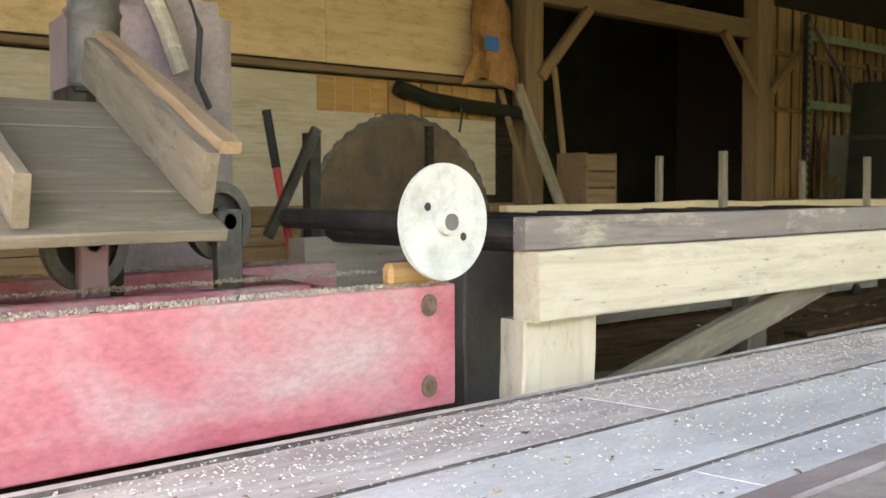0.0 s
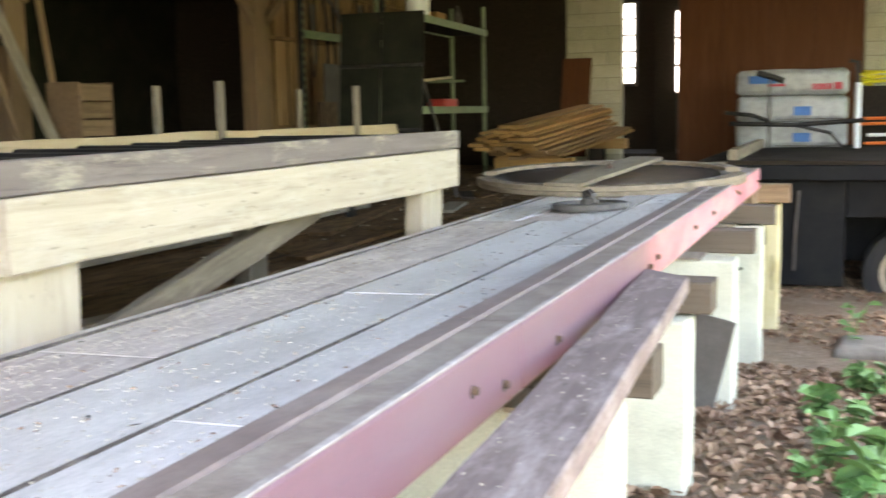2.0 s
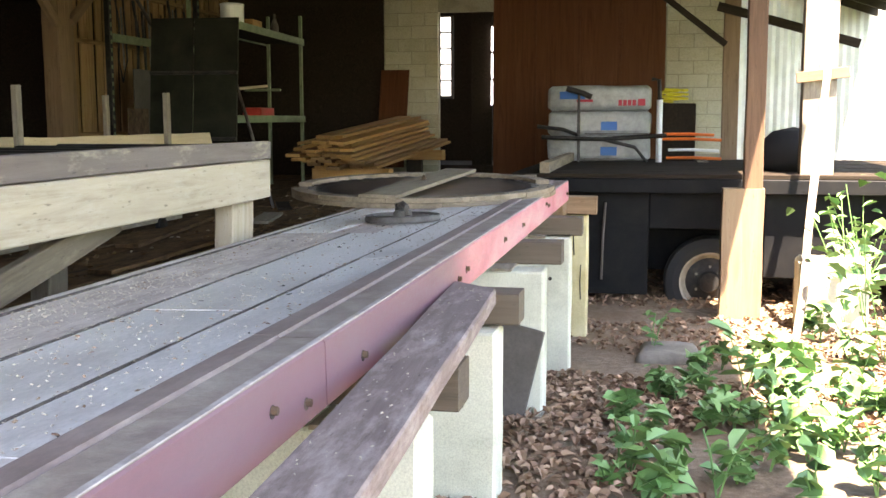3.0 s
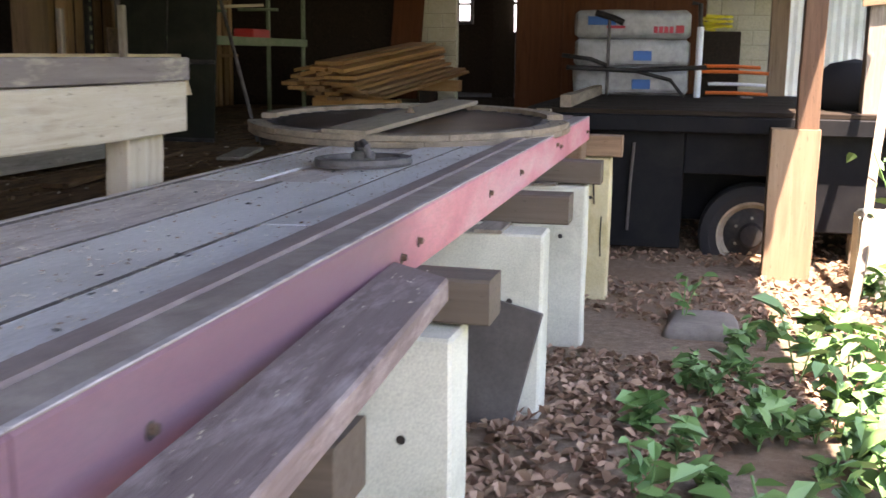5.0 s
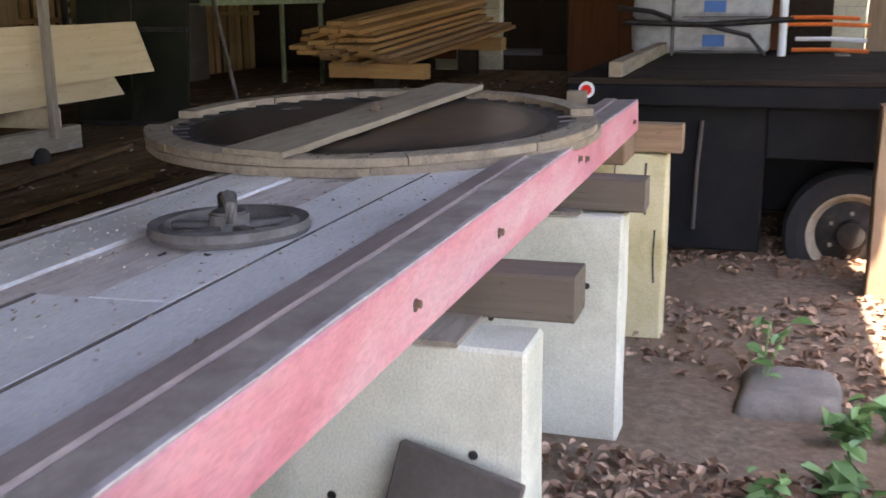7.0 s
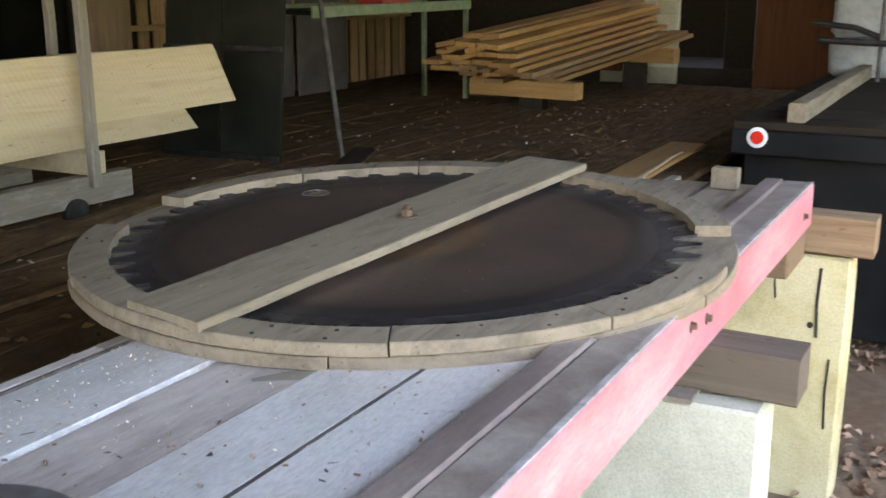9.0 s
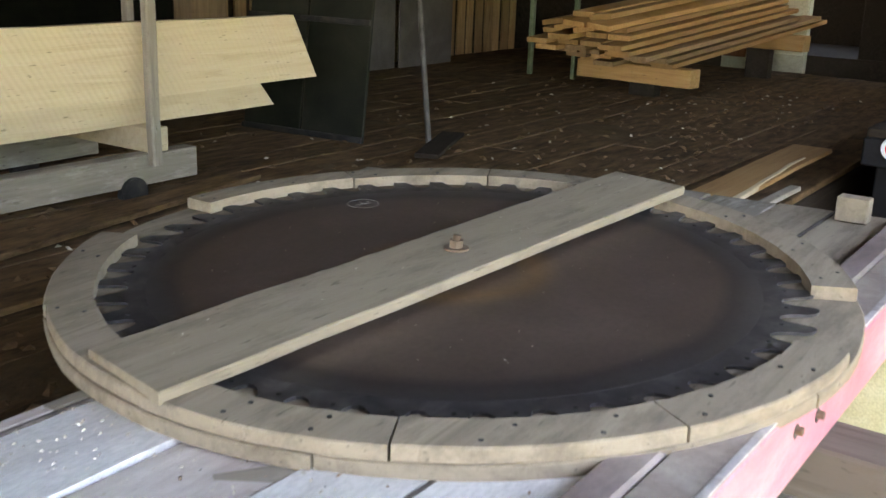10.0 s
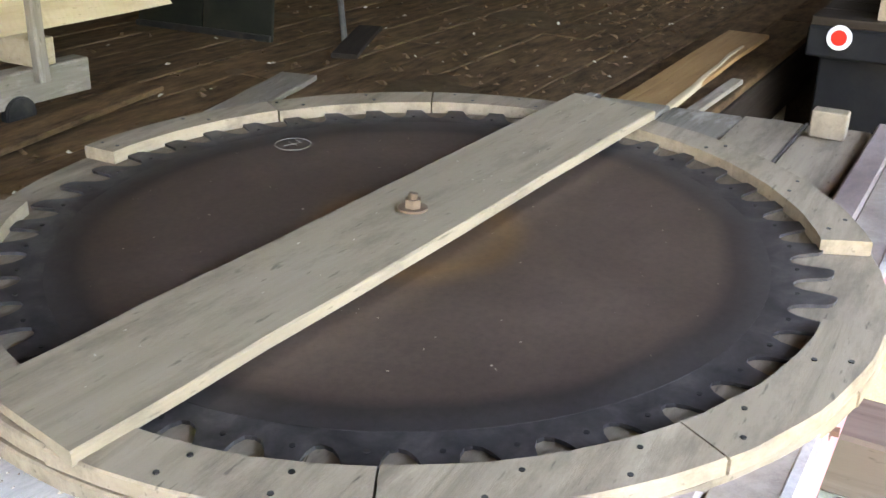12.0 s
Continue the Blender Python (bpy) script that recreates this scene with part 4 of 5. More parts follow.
part("hub", bm_lathe([(0.0005, 0.0), (0.24, 0.0), (0.235, 0.03), (0.11, 0.05), (0.09, 0.085), (0.0005, 0.09)], 32), M_IRON, tyre, "", TW)
for k in range(6):
    part("wheel_nut", bm_cyl(0.014, 0.03, TW @ pose(0.15 * math.cos(k * 1.047), 0.15 * math.sin(k * 1.047), 0.05), 6), M_RIM, tyre)

# ---- posts ----
# brown post wood made darker to paint in the shade on the shaft
M_SHAFT = wood("shaded_post_wood", (0.06, 0.03, 0.016), (0.13, 0.07, 0.04), (0.20, 0.12, 0.07), 0.85)
M_POSTFOOT = wood("boarded_foot_wood", (0.159, 0.101, 0.0578), (0.257, 0.173, 0.104), (0.318, 0.232, 0.15), 0.85, grain=0.6)
home()
pst = thing("roof_post", Matrix.Translation((8.45, -0.67, -0.1)), "brown timber roof post boxed with boards at the foot", "post")
upright("boxed_foot", 8.36, 8.55, -0.83, -0.512, -0.2, 1.035, M_POSTFOOT, pst, "pale boarded foot")
upright("shaft", 8.40, 8.54, -0.817, -0.672, 1.036, 3.05, M_SHAFT, pst)

site((0, BACK, 0.8), (0, 5.8, 0.8), sy=0.9, sz=0.87)
# ---- back wall sheeting and what hangs on it ----
def sheet(x0, x1, z0, z1, y, mt, parent, seed):
    return part("panel", bm_box(x0, x1, y - 0.012, y, z0, z1, 0.002), mt, parent)


for k, (x0, x1, z0, z1, mt) in enumerate(((-2.9, -0.6, 2.55, 3.85, M_PLY), (-0.595, 1.8, 2.55, 3.85, M_PLY), (1.805, 3.98, 2.66, 3.85, M_PLY), (3.985, 5.5, 2.66, 3.85, M_PLY), (-2.9, 1.3, 1.3, 2.54, M_PLY), (1.31, 4.4, 1.52, 2.56, M_BEAM), (4.41, 5.6, 1.62, 2.28, M_BEAM))):
    sheet(x0, x1, z0, z1, BACK + 0.049, mt, wall_n, k)
for k in range(11):
    x = 3.9 + 0.155 * k
    part("board", bm_box(x, x + 0.145, BACK + 0.03, BACK + 0.049, 2.285, 2.56, 0.002), M_ORANGE, wall_n)
for k in range(5):
    z = 0.80 + 0.15 * k
    part("board", bm_board(4.5, 0.145, 0.02, 8, 0.002, 0.003, 500 + k), M_BARN, wall_n, "", Matrix.Translation((1.3, BACK + 0.045, z + 0.072)) @ Matrix.Rotation(math.pi / 2, 4, "X"))
tagged(part("trim_rail", bm_board(5.3, 0.10, 0.05, 10, 0.004, 0.004, 510), M_POSTWOOD, at=Matrix.Translation((0.5, BACK - 0.02, 2.575))), "brown timber ledge along the plywood wall", "rail", kind="structure")
for k, (x, z, dx) in enumerate(((4.9, 2.25, 0.62),)):
    rl = thing("canvas_roll", Matrix.Translation((x, 6.38, z)), "grey-green canvas roll tied on the wall", "roll")
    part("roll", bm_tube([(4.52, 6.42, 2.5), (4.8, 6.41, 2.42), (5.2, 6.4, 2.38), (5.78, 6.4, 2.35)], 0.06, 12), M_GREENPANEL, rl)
    part("strap", bm_tube([(5.05, 6.33, 2.38), (5.06, 6.32, 2.3), (5.05, 6.34, 2.15)], 0.01, 6), M_IRON, rl)
site((0, BACK, 0.8), (0.3, 5.8, 0.8), sy=0.9, sz=0.87)
bag = thing("hanging_apron", Matrix.Translation((5.15, 6.35, 2.6)), "worn orange-brown leather apron hanging from a peg", "apron")
bm = bmesh.new()
bmesh.ops.create_grid(bm, x_segments=10, y_segments=10, size=0.5, matrix=pose(5.18, 6.38, 2.88, 90))
for v in bm.verts:
    v.co.x = 5.15 + (v.co.x - 5.18) * (0.62 - 0.25 * (v.co.z - 2.4))
    v.co.y += 0.05 * math.sin(v.co.x * 16 + v.co.z * 3) + 0.02 * math.sin(v.co.z * 11)
    v.co.z = 2.6 + (v.co.z - 2.4) * 0.75 + 0.06 * math.sin(v.co.x * 9)
bmesh.ops.solidify(bm, geom=bm.faces[:], thickness=0.012)
part("cloth", bm, blotched("orange_leather", (0.14, 0.06, 0.02), (0.30, 0.14, 0.05), (0.42, 0.22, 0.09), 5, 0.7), bag)
part("patch", bm_box(4.98, 5.12, 6.29, 6.31, 2.86, 2.98, 0.006), M_BLUEPRINT, bag, "blue cloth patch")
for k, (a, c, w) in enumerate((((5.86, 6.0, FLOOR - 0.025), (5.42, 6.42, 2.6), 0.11), ((5.55, 6.1, FLOOR - 0.025), (5.25, 6.44, 2.55), 0.045), ((6.02, 6.3, FLOOR - 0.025), (5.88, 6.45, 2.8), 0.05))):
    tagged(stick("leaning_plank", a, c, w, 0.03, M_GREY if k == 0 else M_POSTWOOD, up=(0, -1, 0.3), seed=520 + k), "weathered board leaning on the back wall", "board", "boards leaning on the wall")
cr = thing("wooden_crate", Matrix.Translation((6.07, 6.25, FLOOR)), "small orange-brown wooden crate on end", "crate")
for k in range(3):
    part("slat", bm_box(5.9, 6.24, 6.05, 6.07, 1.53 + 0.155 * k, 1.67 + 0.155 * k, 0.003), M_POSTWOOD, cr)
part("side", bm_box(5.88, 5.9, 6.05, 6.4, 1.52, 2.0, 0.003), M_POSTWOOD, cr)
part("side", bm_box(6.24, 6.26, 6.05, 6.4, 1.52, 2.0, 0.003), M_POSTWOOD, cr)
part("stand", bm_box(5.9, 6.24, 6.08, 6.4, FLOOR - 0.03, 1.52, 0.004), M_SHADEWOOD, cr)


def frame_post(x0, x1, y0, y1, braces, label):
    p = thing("timber_post", Matrix.Translation((x0, y0, FLOOR)), label, "post", "timber frame posts")
    upright("shaft", x0, x1, y0, y1, 0.6, 3.95, M_POSTWOOD, p)
    for a, c in braces:
        part("brace", bm_board((Vector(c) - Vector(a)).length, 0.09, 0.07, 5, 0.003, 0.005, 5), M_POSTWOOD, p, "", along(a, c, (0, -1, 0)))


site((0, BACK, 0.8), (0, 5.8, 0.8), sy=0.9, sz=0.87)
frame_post(5.9, 6.1, BACK - 0.02, BACK + 0.16, [((6.05, BACK + 0.0, 2.7), (6.65, BACK + 0.0, 3.4))], "brown timber frame post with a short brace")
frame_post(9.2, 9.42, BACK - 0.1, BACK + 0.1, [((9.2, BACK - 0.05, 2.75), (8.6, BACK - 0.05, 3.4)), ((9.45, BACK - 0.05, 2.8), (10.25, BACK - 0.05, 3.5))], "brown timber frame post with two braces")
frame_post(9.44, 9.6, BACK - 0.02, BACK + 0.16, [], "rounded brown timber post beside the dark bay")
tagged(part("trim_beam", bm_box(5.6, 9.7, BACK, BACK + 0.15, 3.4, 3.62, 0.01), M_POSTWOOD), "heavy timber beam over the dark bay", "beam", kind="structure")
# gappy boards, a little light between them
for k in range(26):
    x = 9.7 + 0.165 * k
    w = 0.10 + 0.04 * ((k * 7) % 5) / 4
    part("board", bm_board(3.3, w, 0.022, 6, 0.004, 0.003, 600 + k), M_BARN, wall_n2, "", along((x + w / 2, BACK + 0.22, 0.6), (x + w / 2 + 0.01 * (k % 3 - 1), BACK + 0.22, 3.9), (0, -1, 0)))
for k, z in enumerate((1.5, 2.62, 3.3)):
    part("batten", bm_board(4.3, 0.07, 0.05, 6, 0.003, 0.004, 640 + k), M_BARN, wall_n2, "", Matrix.Translation((9.65, BACK + 0.16, z)))
# green pallet rack in front of the boarded wall
rack = thing("pallet_rack", Matrix.Translation((10.0, 6.3, FLOOR)), "tall steel pallet rack with flaking green paint", "rack")
for x in (9.98, 12.1):
    up = part("upright", bm_box(x - 0.035, x + 0.035, 6.27, 6.33, FLOOR - 0.03, 3.75, 0.004), M_IRON, rack, "dark punched upright")
    for i in range(22):
        part("slot", bm_box(x - 0.012, x + 0.012, 6.262, 6.2695, 1.5 + 0.1 * i, 1.55 + 0.1 * i, 0), M_GREENP, up)
for z in (2.68, 3.5):
    part("beam", bm_box(10.016, 12.064, 6.28, 6.32, z - 0.05, z + 0.05, 0.004), M_GREENP, rack)
part("brace", bm_tube([(10.05, 6.25, 3.6), (11.2, 6.25, 2.6)], 0.022, 8), M_CAST, rack)
# tin sheets and hanging gear in front of the boarded wall
site((0, BACK, 0.8), (0.4, 5.8, 0.8), sy=0.9, sz=0.95)
for k, (x0, x1, z1, mt) in enumerate(((10.0, 10.9, 2.2, M_GREYPANEL), (10.92, 11.7, 2.1, M_GREYPANEL), (9.75, 10.2, 1.75, M_RUST))):
    tagged(part("tin_sheet", bm_box(x0, x1, BACK - 0.25 - 0.03 * k, BACK - 0.235 - 0.03 * k, FLOOR - 0.028, z1, 0.003), mt), "stained grey metal sheet leaning by the wall", "metal sheet", "sheets by the wall")
for k in range(6):
    x = 9.9 + 0.42 * k
    z1 = 3.1 - 0.1 * (k % 3)
    hng = bm_tube([(x, 6.42, z1), (x + 0.04, 6.38, z1 - 0.4), (x - 0.03, 6.36, z1 - 0.8), (x + 0.08, 6.38, z1 - 1.05), (x + 0.22, 6.4, z1 - 0.8), (x + 0.2, 6.42, z1 - 0.1)], 0.012 + 0.006 * (k % 2), 7)
    tagged(part("hanging_cable", hng, M_IRON), "dark cable hanging in a loop on the wall", "cable", "cables on the wall")
for k in range(7):
    x = 10.1 + 0.31 * k
    tagged(part("hanging_rod", bm_tube([(x, 6.45, 2.9 + 0.1 * (k % 3)), (x + 0.02, 6.44, 2.2)], 0.012, 6), M_RUST if k % 2 else M_BIT), "thin steel rod hanging on the wall", "rod", "rods on the wall")

# ---- green shelf ----
site((9.47, 4.46, 1.71), (9.32, 3.976, 1.597), 1.07, 0.9, 0.93, yx=0.075)
sh = thing("green_shelf", Matrix.Translation((10.4, 4.7, FLOOR)), "half-full shelf rack with flaking green rails", "shelf")
for x, y, z0 in ((9.5, 4.95, FLOOR - 0.03), (11.85, 4.5, FLOOR - 0.03), (11.85, 4.95, FLOOR - 0.03)):
    part("upright", bm_box(x - 0.02, x + 0.02, y - 0.02, y + 0.02, z0, 3.0, 0.003), M_GREENP, sh)
for z in (1.71, 2.68):
    part("rail", bm_box(9.47, 11.88, 4.46, 4.479, z - 0.05, z + 0.03, 0.003), M_GREENP, sh)
    part("rail", bm_box(9.47, 11.88, 4.971, 4.99, z - 0.05, z + 0.03, 0.003), M_GREENP, sh)
    part("shelf_board", bm_box(9.5, 11.85, 4.48, 4.97, z - 0.03, z, 0.002), M_SHADEWOOD, sh)
tagged(part("paint_can", bm_lathe([(0.0005, 2.681), (0.13, 2.681), (0.135, 2.69), (0.13, 2.7), (0.13, 2.9), (0.137, 2.91), (0.13, 2.92), (0.0005, 2.915)], 28, at=Matrix.Translation((9.95, 4.65, 0))), M_WHITE), "white round tub on the top shelf", "tub")
tagged(part("bottle", bm_lathe([(0.0005, 2.681), (0.05, 2.681), (0.05, 2.8), (0.015, 2.9), (0.015, 2.95), (0.0005, 2.95)], 20, at=Matrix.Translation((11.15, 4.6, 0))), M_CAST), "grey tapered bottle on the top shelf", "bottle")
tagged(part("tool_box", bm_box(10.5, 10.95, 4.55, 4.78, 1.711, 1.83, 0.01), M_HANDRED), "red metal box on the lower shelf", "box")
tagged(part("carton", bm_box(10.3, 10.6, 4.55, 4.9, 2.681, 2.8, 0.006), M_ORANGE), "small brown carton on the top shelf", "carton")
tagged(stick("pale_stick", (9.7, 4.6, 1.99), (11.1, 4.7, 2.08), 0.03, 0.03, M_PALE), "pale stick lying across the shelf", "stick")
for x in (9.75, 11.05):
    part("bracket", bm_box(x - 0.02, x + 0.02, 4.5, 4.97, 1.96 if x < 10 else 2.03, 1.985 if x < 10 else 2.06, 0.003), M_GREENP, sh)
home()
tagged(part("steel_rod", bm_tube([(8.65, 3.33, FLOOR - 0.02), (8.97, 3.63, 1.36), (9.28, 3.93, 1.94)], 0.016, 8), M_CAST), "grey steel rod leaning against the shelf", "rod")
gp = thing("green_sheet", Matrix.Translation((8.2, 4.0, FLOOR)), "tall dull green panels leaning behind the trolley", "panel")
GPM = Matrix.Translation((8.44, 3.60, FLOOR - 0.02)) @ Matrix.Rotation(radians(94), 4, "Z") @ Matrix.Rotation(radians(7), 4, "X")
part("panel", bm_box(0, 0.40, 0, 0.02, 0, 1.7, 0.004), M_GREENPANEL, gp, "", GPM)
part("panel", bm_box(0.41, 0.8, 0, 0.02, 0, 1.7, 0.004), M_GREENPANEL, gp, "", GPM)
for z in (0.02, 0.62, 1.2):
    part("batten", bm_box(0.0, 0.8, 0.021, 0.04, z, z + 0.03, 0.003), M_IRON, gp, "", GPM)


# ---- stack of sawn boards ----
st = thing("lumber_stack", Matrix.Translation((11.5, 3.6, FLOOR)), "stack of orange-brown sawn boards with staggered ends", "lumber stack")
rs = random.Random(5)
S0, S1 = Vector((11.0, 3.42, 0)), Vector((14.3, 3.05, 0))
du = (S1 - S0).normalized()
rise = Vector((0, 0, 0.085))
dv = Vector((-du.y, du.x, 0))
for lay in range(9):
    cnt = 4 if lay < 5 else (4, 3, 3, 2)[lay - 5]
    for k in range(cnt):
        off = rs.uniform(-0.12, 0.12) - 0.05 * lay + (0.25 if lay < 2 else 0)
        side = (k - 1.1) * 0.2 + rs.uniform(-0.02, 0.02) + 0.015 * lay
        tilt = 0.0 if lay < 6 else rs.uniform(-0.2, 0.3)
        p = S0 + du * off + dv * side + Vector((0, 0, 1.0 + 0.05 * lay + 0.085 * off))
        mt = M_ORANGE if lay > 3 or (lay + k) % 3 == 0 else M_BARN
        part("board", bm_board(2.7 + rs.uniform(-0.2, 0.1), 0.17, 0.034, 6, 0.003, 0.003, 700 + 10 * lay + k), mt, st, "", along(p, p + du + rise) @ Matrix.Rotation(tilt, 4, "X"))
for q, top in ((0.4, 1.03), (2.3, 1.19)):
    p = S0 + du * q - dv * 0.42
    part("bolster", bm_board(0.95, 0.14, 0.13, 3, 0.003, 0.005, 790), M_ORANGE, st, "pale timber bolster", along(p + Vector((0, 0, top - 0.135)), p + dv + Vector((0, 0, top - 0.135))))
    part("bolster_foot", bm_box(p.x + 0.0, p.x + 0.12, p.y + 0.3, p.y + 0.5, FLOOR - 0.03, top - 0.13, 0.004), M_SHADEWOOD, st)

# ---- load on the truck bed ----
BT = 1.085
site((0, 0.087, 1.085), (-0.1, 0.10, 1.111), 1.0, 0.907, 0.99)


LOAD = Matrix.Translation((0, 0.012, BT)) @ Matrix.Diagonal((1.245, 1.245, 1.075, 1)) @ Matrix.Translation((0, 0, -BT))


def load_part(name, bm, material, parent=None, label="", smooth=False):
    bm.transform(LOAD)
    return part(name, bm, material, parent, label, smooth=smooth)


def wrapped_pack(z0, dx, seed):
    r = random.Random(seed)
    pk = thing("insulation_pack", Matrix.Translation((9.8, 0.6, z0)), "white plastic-wrapped pack with red and blue print", "pack", "packs on the truck bed")
    bm = bm_box(9.55 + dx, 10.1 + dx, 0.06, 1.07, z0, z0 + 0.26, 0.035)
    bmesh.ops.subdivide_edges(bm, edges=[e for e in bm.edges if e.calc_length() > 0.12], cuts=5, use_grid_fill=True)
    for v in bm.verts:
        v.co += 0.012 * Vector(noise.noise_vector(v.co * 5 + Vector((seed, 0, 0))))
        v.co.z = max(v.co.z, z0 + 0.001)
    load_part("wrap", bm, M_WRAP, pk, smooth=True)
    x = 9.535 + dx
    if seed == 2:
        for k in range(4):
            load_part("print_bar", bm_box(x, x + 0.008, 0.2 + 0.045 * k, 0.235 + 0.045 * k, z0 + 0.05, z0 + 0.11, 0), M_REDPRINT, pk)
        load_part("print_mark", bm_box(x, x + 0.008, 0.11, 0.18, z0 + 0.05, z0 + 0.12, 0), M_REDPRINT, pk)
        load_part("print_band", bm_box(x + 0.004, x + 0.012, 0.7, 0.95, z0 + 0.12, z0 + 0.2, 0), M_BLUEPRINT, pk)
        load_part("print_band", bm_box(x + 0.003, x + 0.011, 0.62, 0.78, z0 + 0.09, z0 + 0.115, 0), M_REDPRINT, pk)
    else:
        load_part("print_mark", bm_box(x, x + 0.008, 0.38, 0.54, z0 + 0.06, z0 + 0.15, 0), M_BLUEPRINT, pk)
        load_part("print_band", bm_box(x + 0.002, x + 0.01, 0.08, 0.7, z0 + 0.02, z0 + 0.028, 0), M_GREYPANEL, pk)


for k in range(3):
    wrapped_pack(BT + 0.265 * k, 0.02 * (k % 2), k)
sd = thing("roller_stand", Matrix.Translation((9.35, 0.3, BT)), "black folding work stand with a white pole", "stand")
load_part("pole", bm_tube([(9.36, -0.03, BT), (9.36, -0.03, 1.72)], 0.03, 12), M_WHITE, sd, "white pole")
load_part("pole_top", bm_tube([(9.36, -0.03, 1.72), (9.36, -0.02, 1.92), (9.36, 0.05, 1.93)], 0.02, 10), M_IRON, sd)
load_part("crossbar", bm_tube([(9.33, 1.1, 1.34), (9.33, 0.5, 1.32), (9.33, -0.1, 1.36)], 0.022, 10), M_IRON, sd)
load_part("crossbar", bm_tube([(9.38, 1.15, 1.45), (9.38, 0.9, 1.42), (9.38, 0.75, 1.36)], 0.02, 10), M_IRON, sd)
load_part("leg", bm_tube([(9.33, 0.55, 1.33), (9.33, 0.2, 1.24), (9.34, 0.08, BT)], 0.018, 10), M_IRON, sd)
load_part("leg", bm_tube([(9.33, 0.74, BT), (9.33, 0.74, 1.78)], 0.014, 10), M_CAST, sd)
load_part("roller", bm_tube([(9.33, 0.86, 1.84), (9.33, 0.7, 1.79), (9.33, 0.62, 1.75)], 0.03, 12), M_IRON, sd)
ho = thing("coiled_hose", Matrix.Translation((9.8, -0.18, 1.6)), "coil of yellow hose on a wooden box", "hose")
load_part("coil", bm_tube([(9.9 + 0.14 * math.cos(a * 0.5), -0.16 + 0.14 * math.sin(a * 0.5), 1.71 + 0.0035 * a) for a in range(40)], 0.014, 7), M_YELLOW, ho)
tagged(load_part("wooden_box", bm_box(9.72, 10.1, -0.38, -0.0, BT, 1.69, 0.006), M_SHADEWOOD), "plain dark wooden box on the truck bed", "box")
for k, (z, y0, y1) in enumerate(((1.12, -0.62, -0.1), (1.2, -0.6, -0.12), (1.31, -0.62, -0.06), (1.36, -0.55, -0.08))):
    tagged(load_part("orange_strap_bar", bm_tube([(9.42 + 0.02 * k, y0, z), (9.42 + 0.02 * k, (y0 + y1) / 2, z + 0.012), (9.42 + 0.02 * k, y1, z + 0.01)], 0.016, 8), M_ORANGEP if k != 1 else M_WHITE), "orange plastic bar lying in a pile on the bed", "bar", "bars on the bed")
tagged(load_part("bar_rest", bm_box(9.4, 9.55, -0.5, -0.4, BT, 1.1, 0.003), M_GREY), "thin wooden rest under the bars", "rest")
tagged(part("bed_timber", bm_board(3.0, 0.09, 0.095, 8, 0.003, 0.005, 71), M_RING, at=along((9.15, 1.045, BT), (12.1, 1.055, BT))), "long grey squared timber lying across the bed", "timber")
tagged(part("dark_load", bm_lathe([(0.0005, BT), (0.3, BT), (0.36, BT + 0.1), (0.33, BT + 0.25), (0.2, BT + 0.36), (0.0005, BT + 0.4)], 24, at=Matrix.Translation((10.0, -1.35, 0))), M_RUBBER, smooth=True), "dark covered heap on the truck bed", "heap")

# ---- end wall details ----
site((END, -0.1, 1.85), (END, -0.05, 1.86), sy=0.935, sz=0.86)
door = tagged(part("door_1", bm_box(END + 0.12, END + 0.16, 2.36, 2.66, 0.7, 3.15, 0.004), M_SHADEWOOD), "dark door standing open in the end wall", "door", kind="structure")
win = thing("window_1", Matrix.Translation((END + 0.1, 3.0, 1.9)), "bright multi-pane window beside the open door", "window", kind="structure")
part("frame", bm_box(END + 0.03, END + 0.08, 2.92, 3.12, 1.85, 3.15, 0.003), M_IRON, win)
for k in range(5):
    part("pane", bm_box(END + 0.02, END + 0.028, 2.96, 3.10, 1.9 + 0.25 * k, 2.12 + 0.25 * k, 0), plain("bright_pane", (0.9, 0.95, 1.0), 0.3, emit=0.6) if k == 0 else bpy.data.materials["bright_pane"], win)
for k in range(3):
    part("side_light", bm_box(END + 0.05, END + 0.06, 2.34, 2.365, 1.75 + 0.42 * k, 2.13 + 0.42 * k, 0), bpy.data.materials["bright_pane"], win)
tagged(part("wall_behind_door", bm_box(END + 1.6, END + 1.7, 1.5, 4.5, 0, 4.5, 0), M_SHADEWOOD), "dark wall behind the doorway", "wall", kind="structure")
tagged(part("floor_behind_door", bm_box(END + 0.1, END + 1.6, 1.5, 4.5, 0.5, FLOOR, 0), M_SHADEWOOD), "dark floor behind the doorway", "floor", kind="structure")
tagged(part("ceiling_behind_door", bm_box(END + 0.1, END + 1.6, 1.5, 4.5, 4.1, 4.2, 0), M_SHADEWOOD), "dark ceiling behind the doorway", "ceiling", kind="structure")
me_block = None
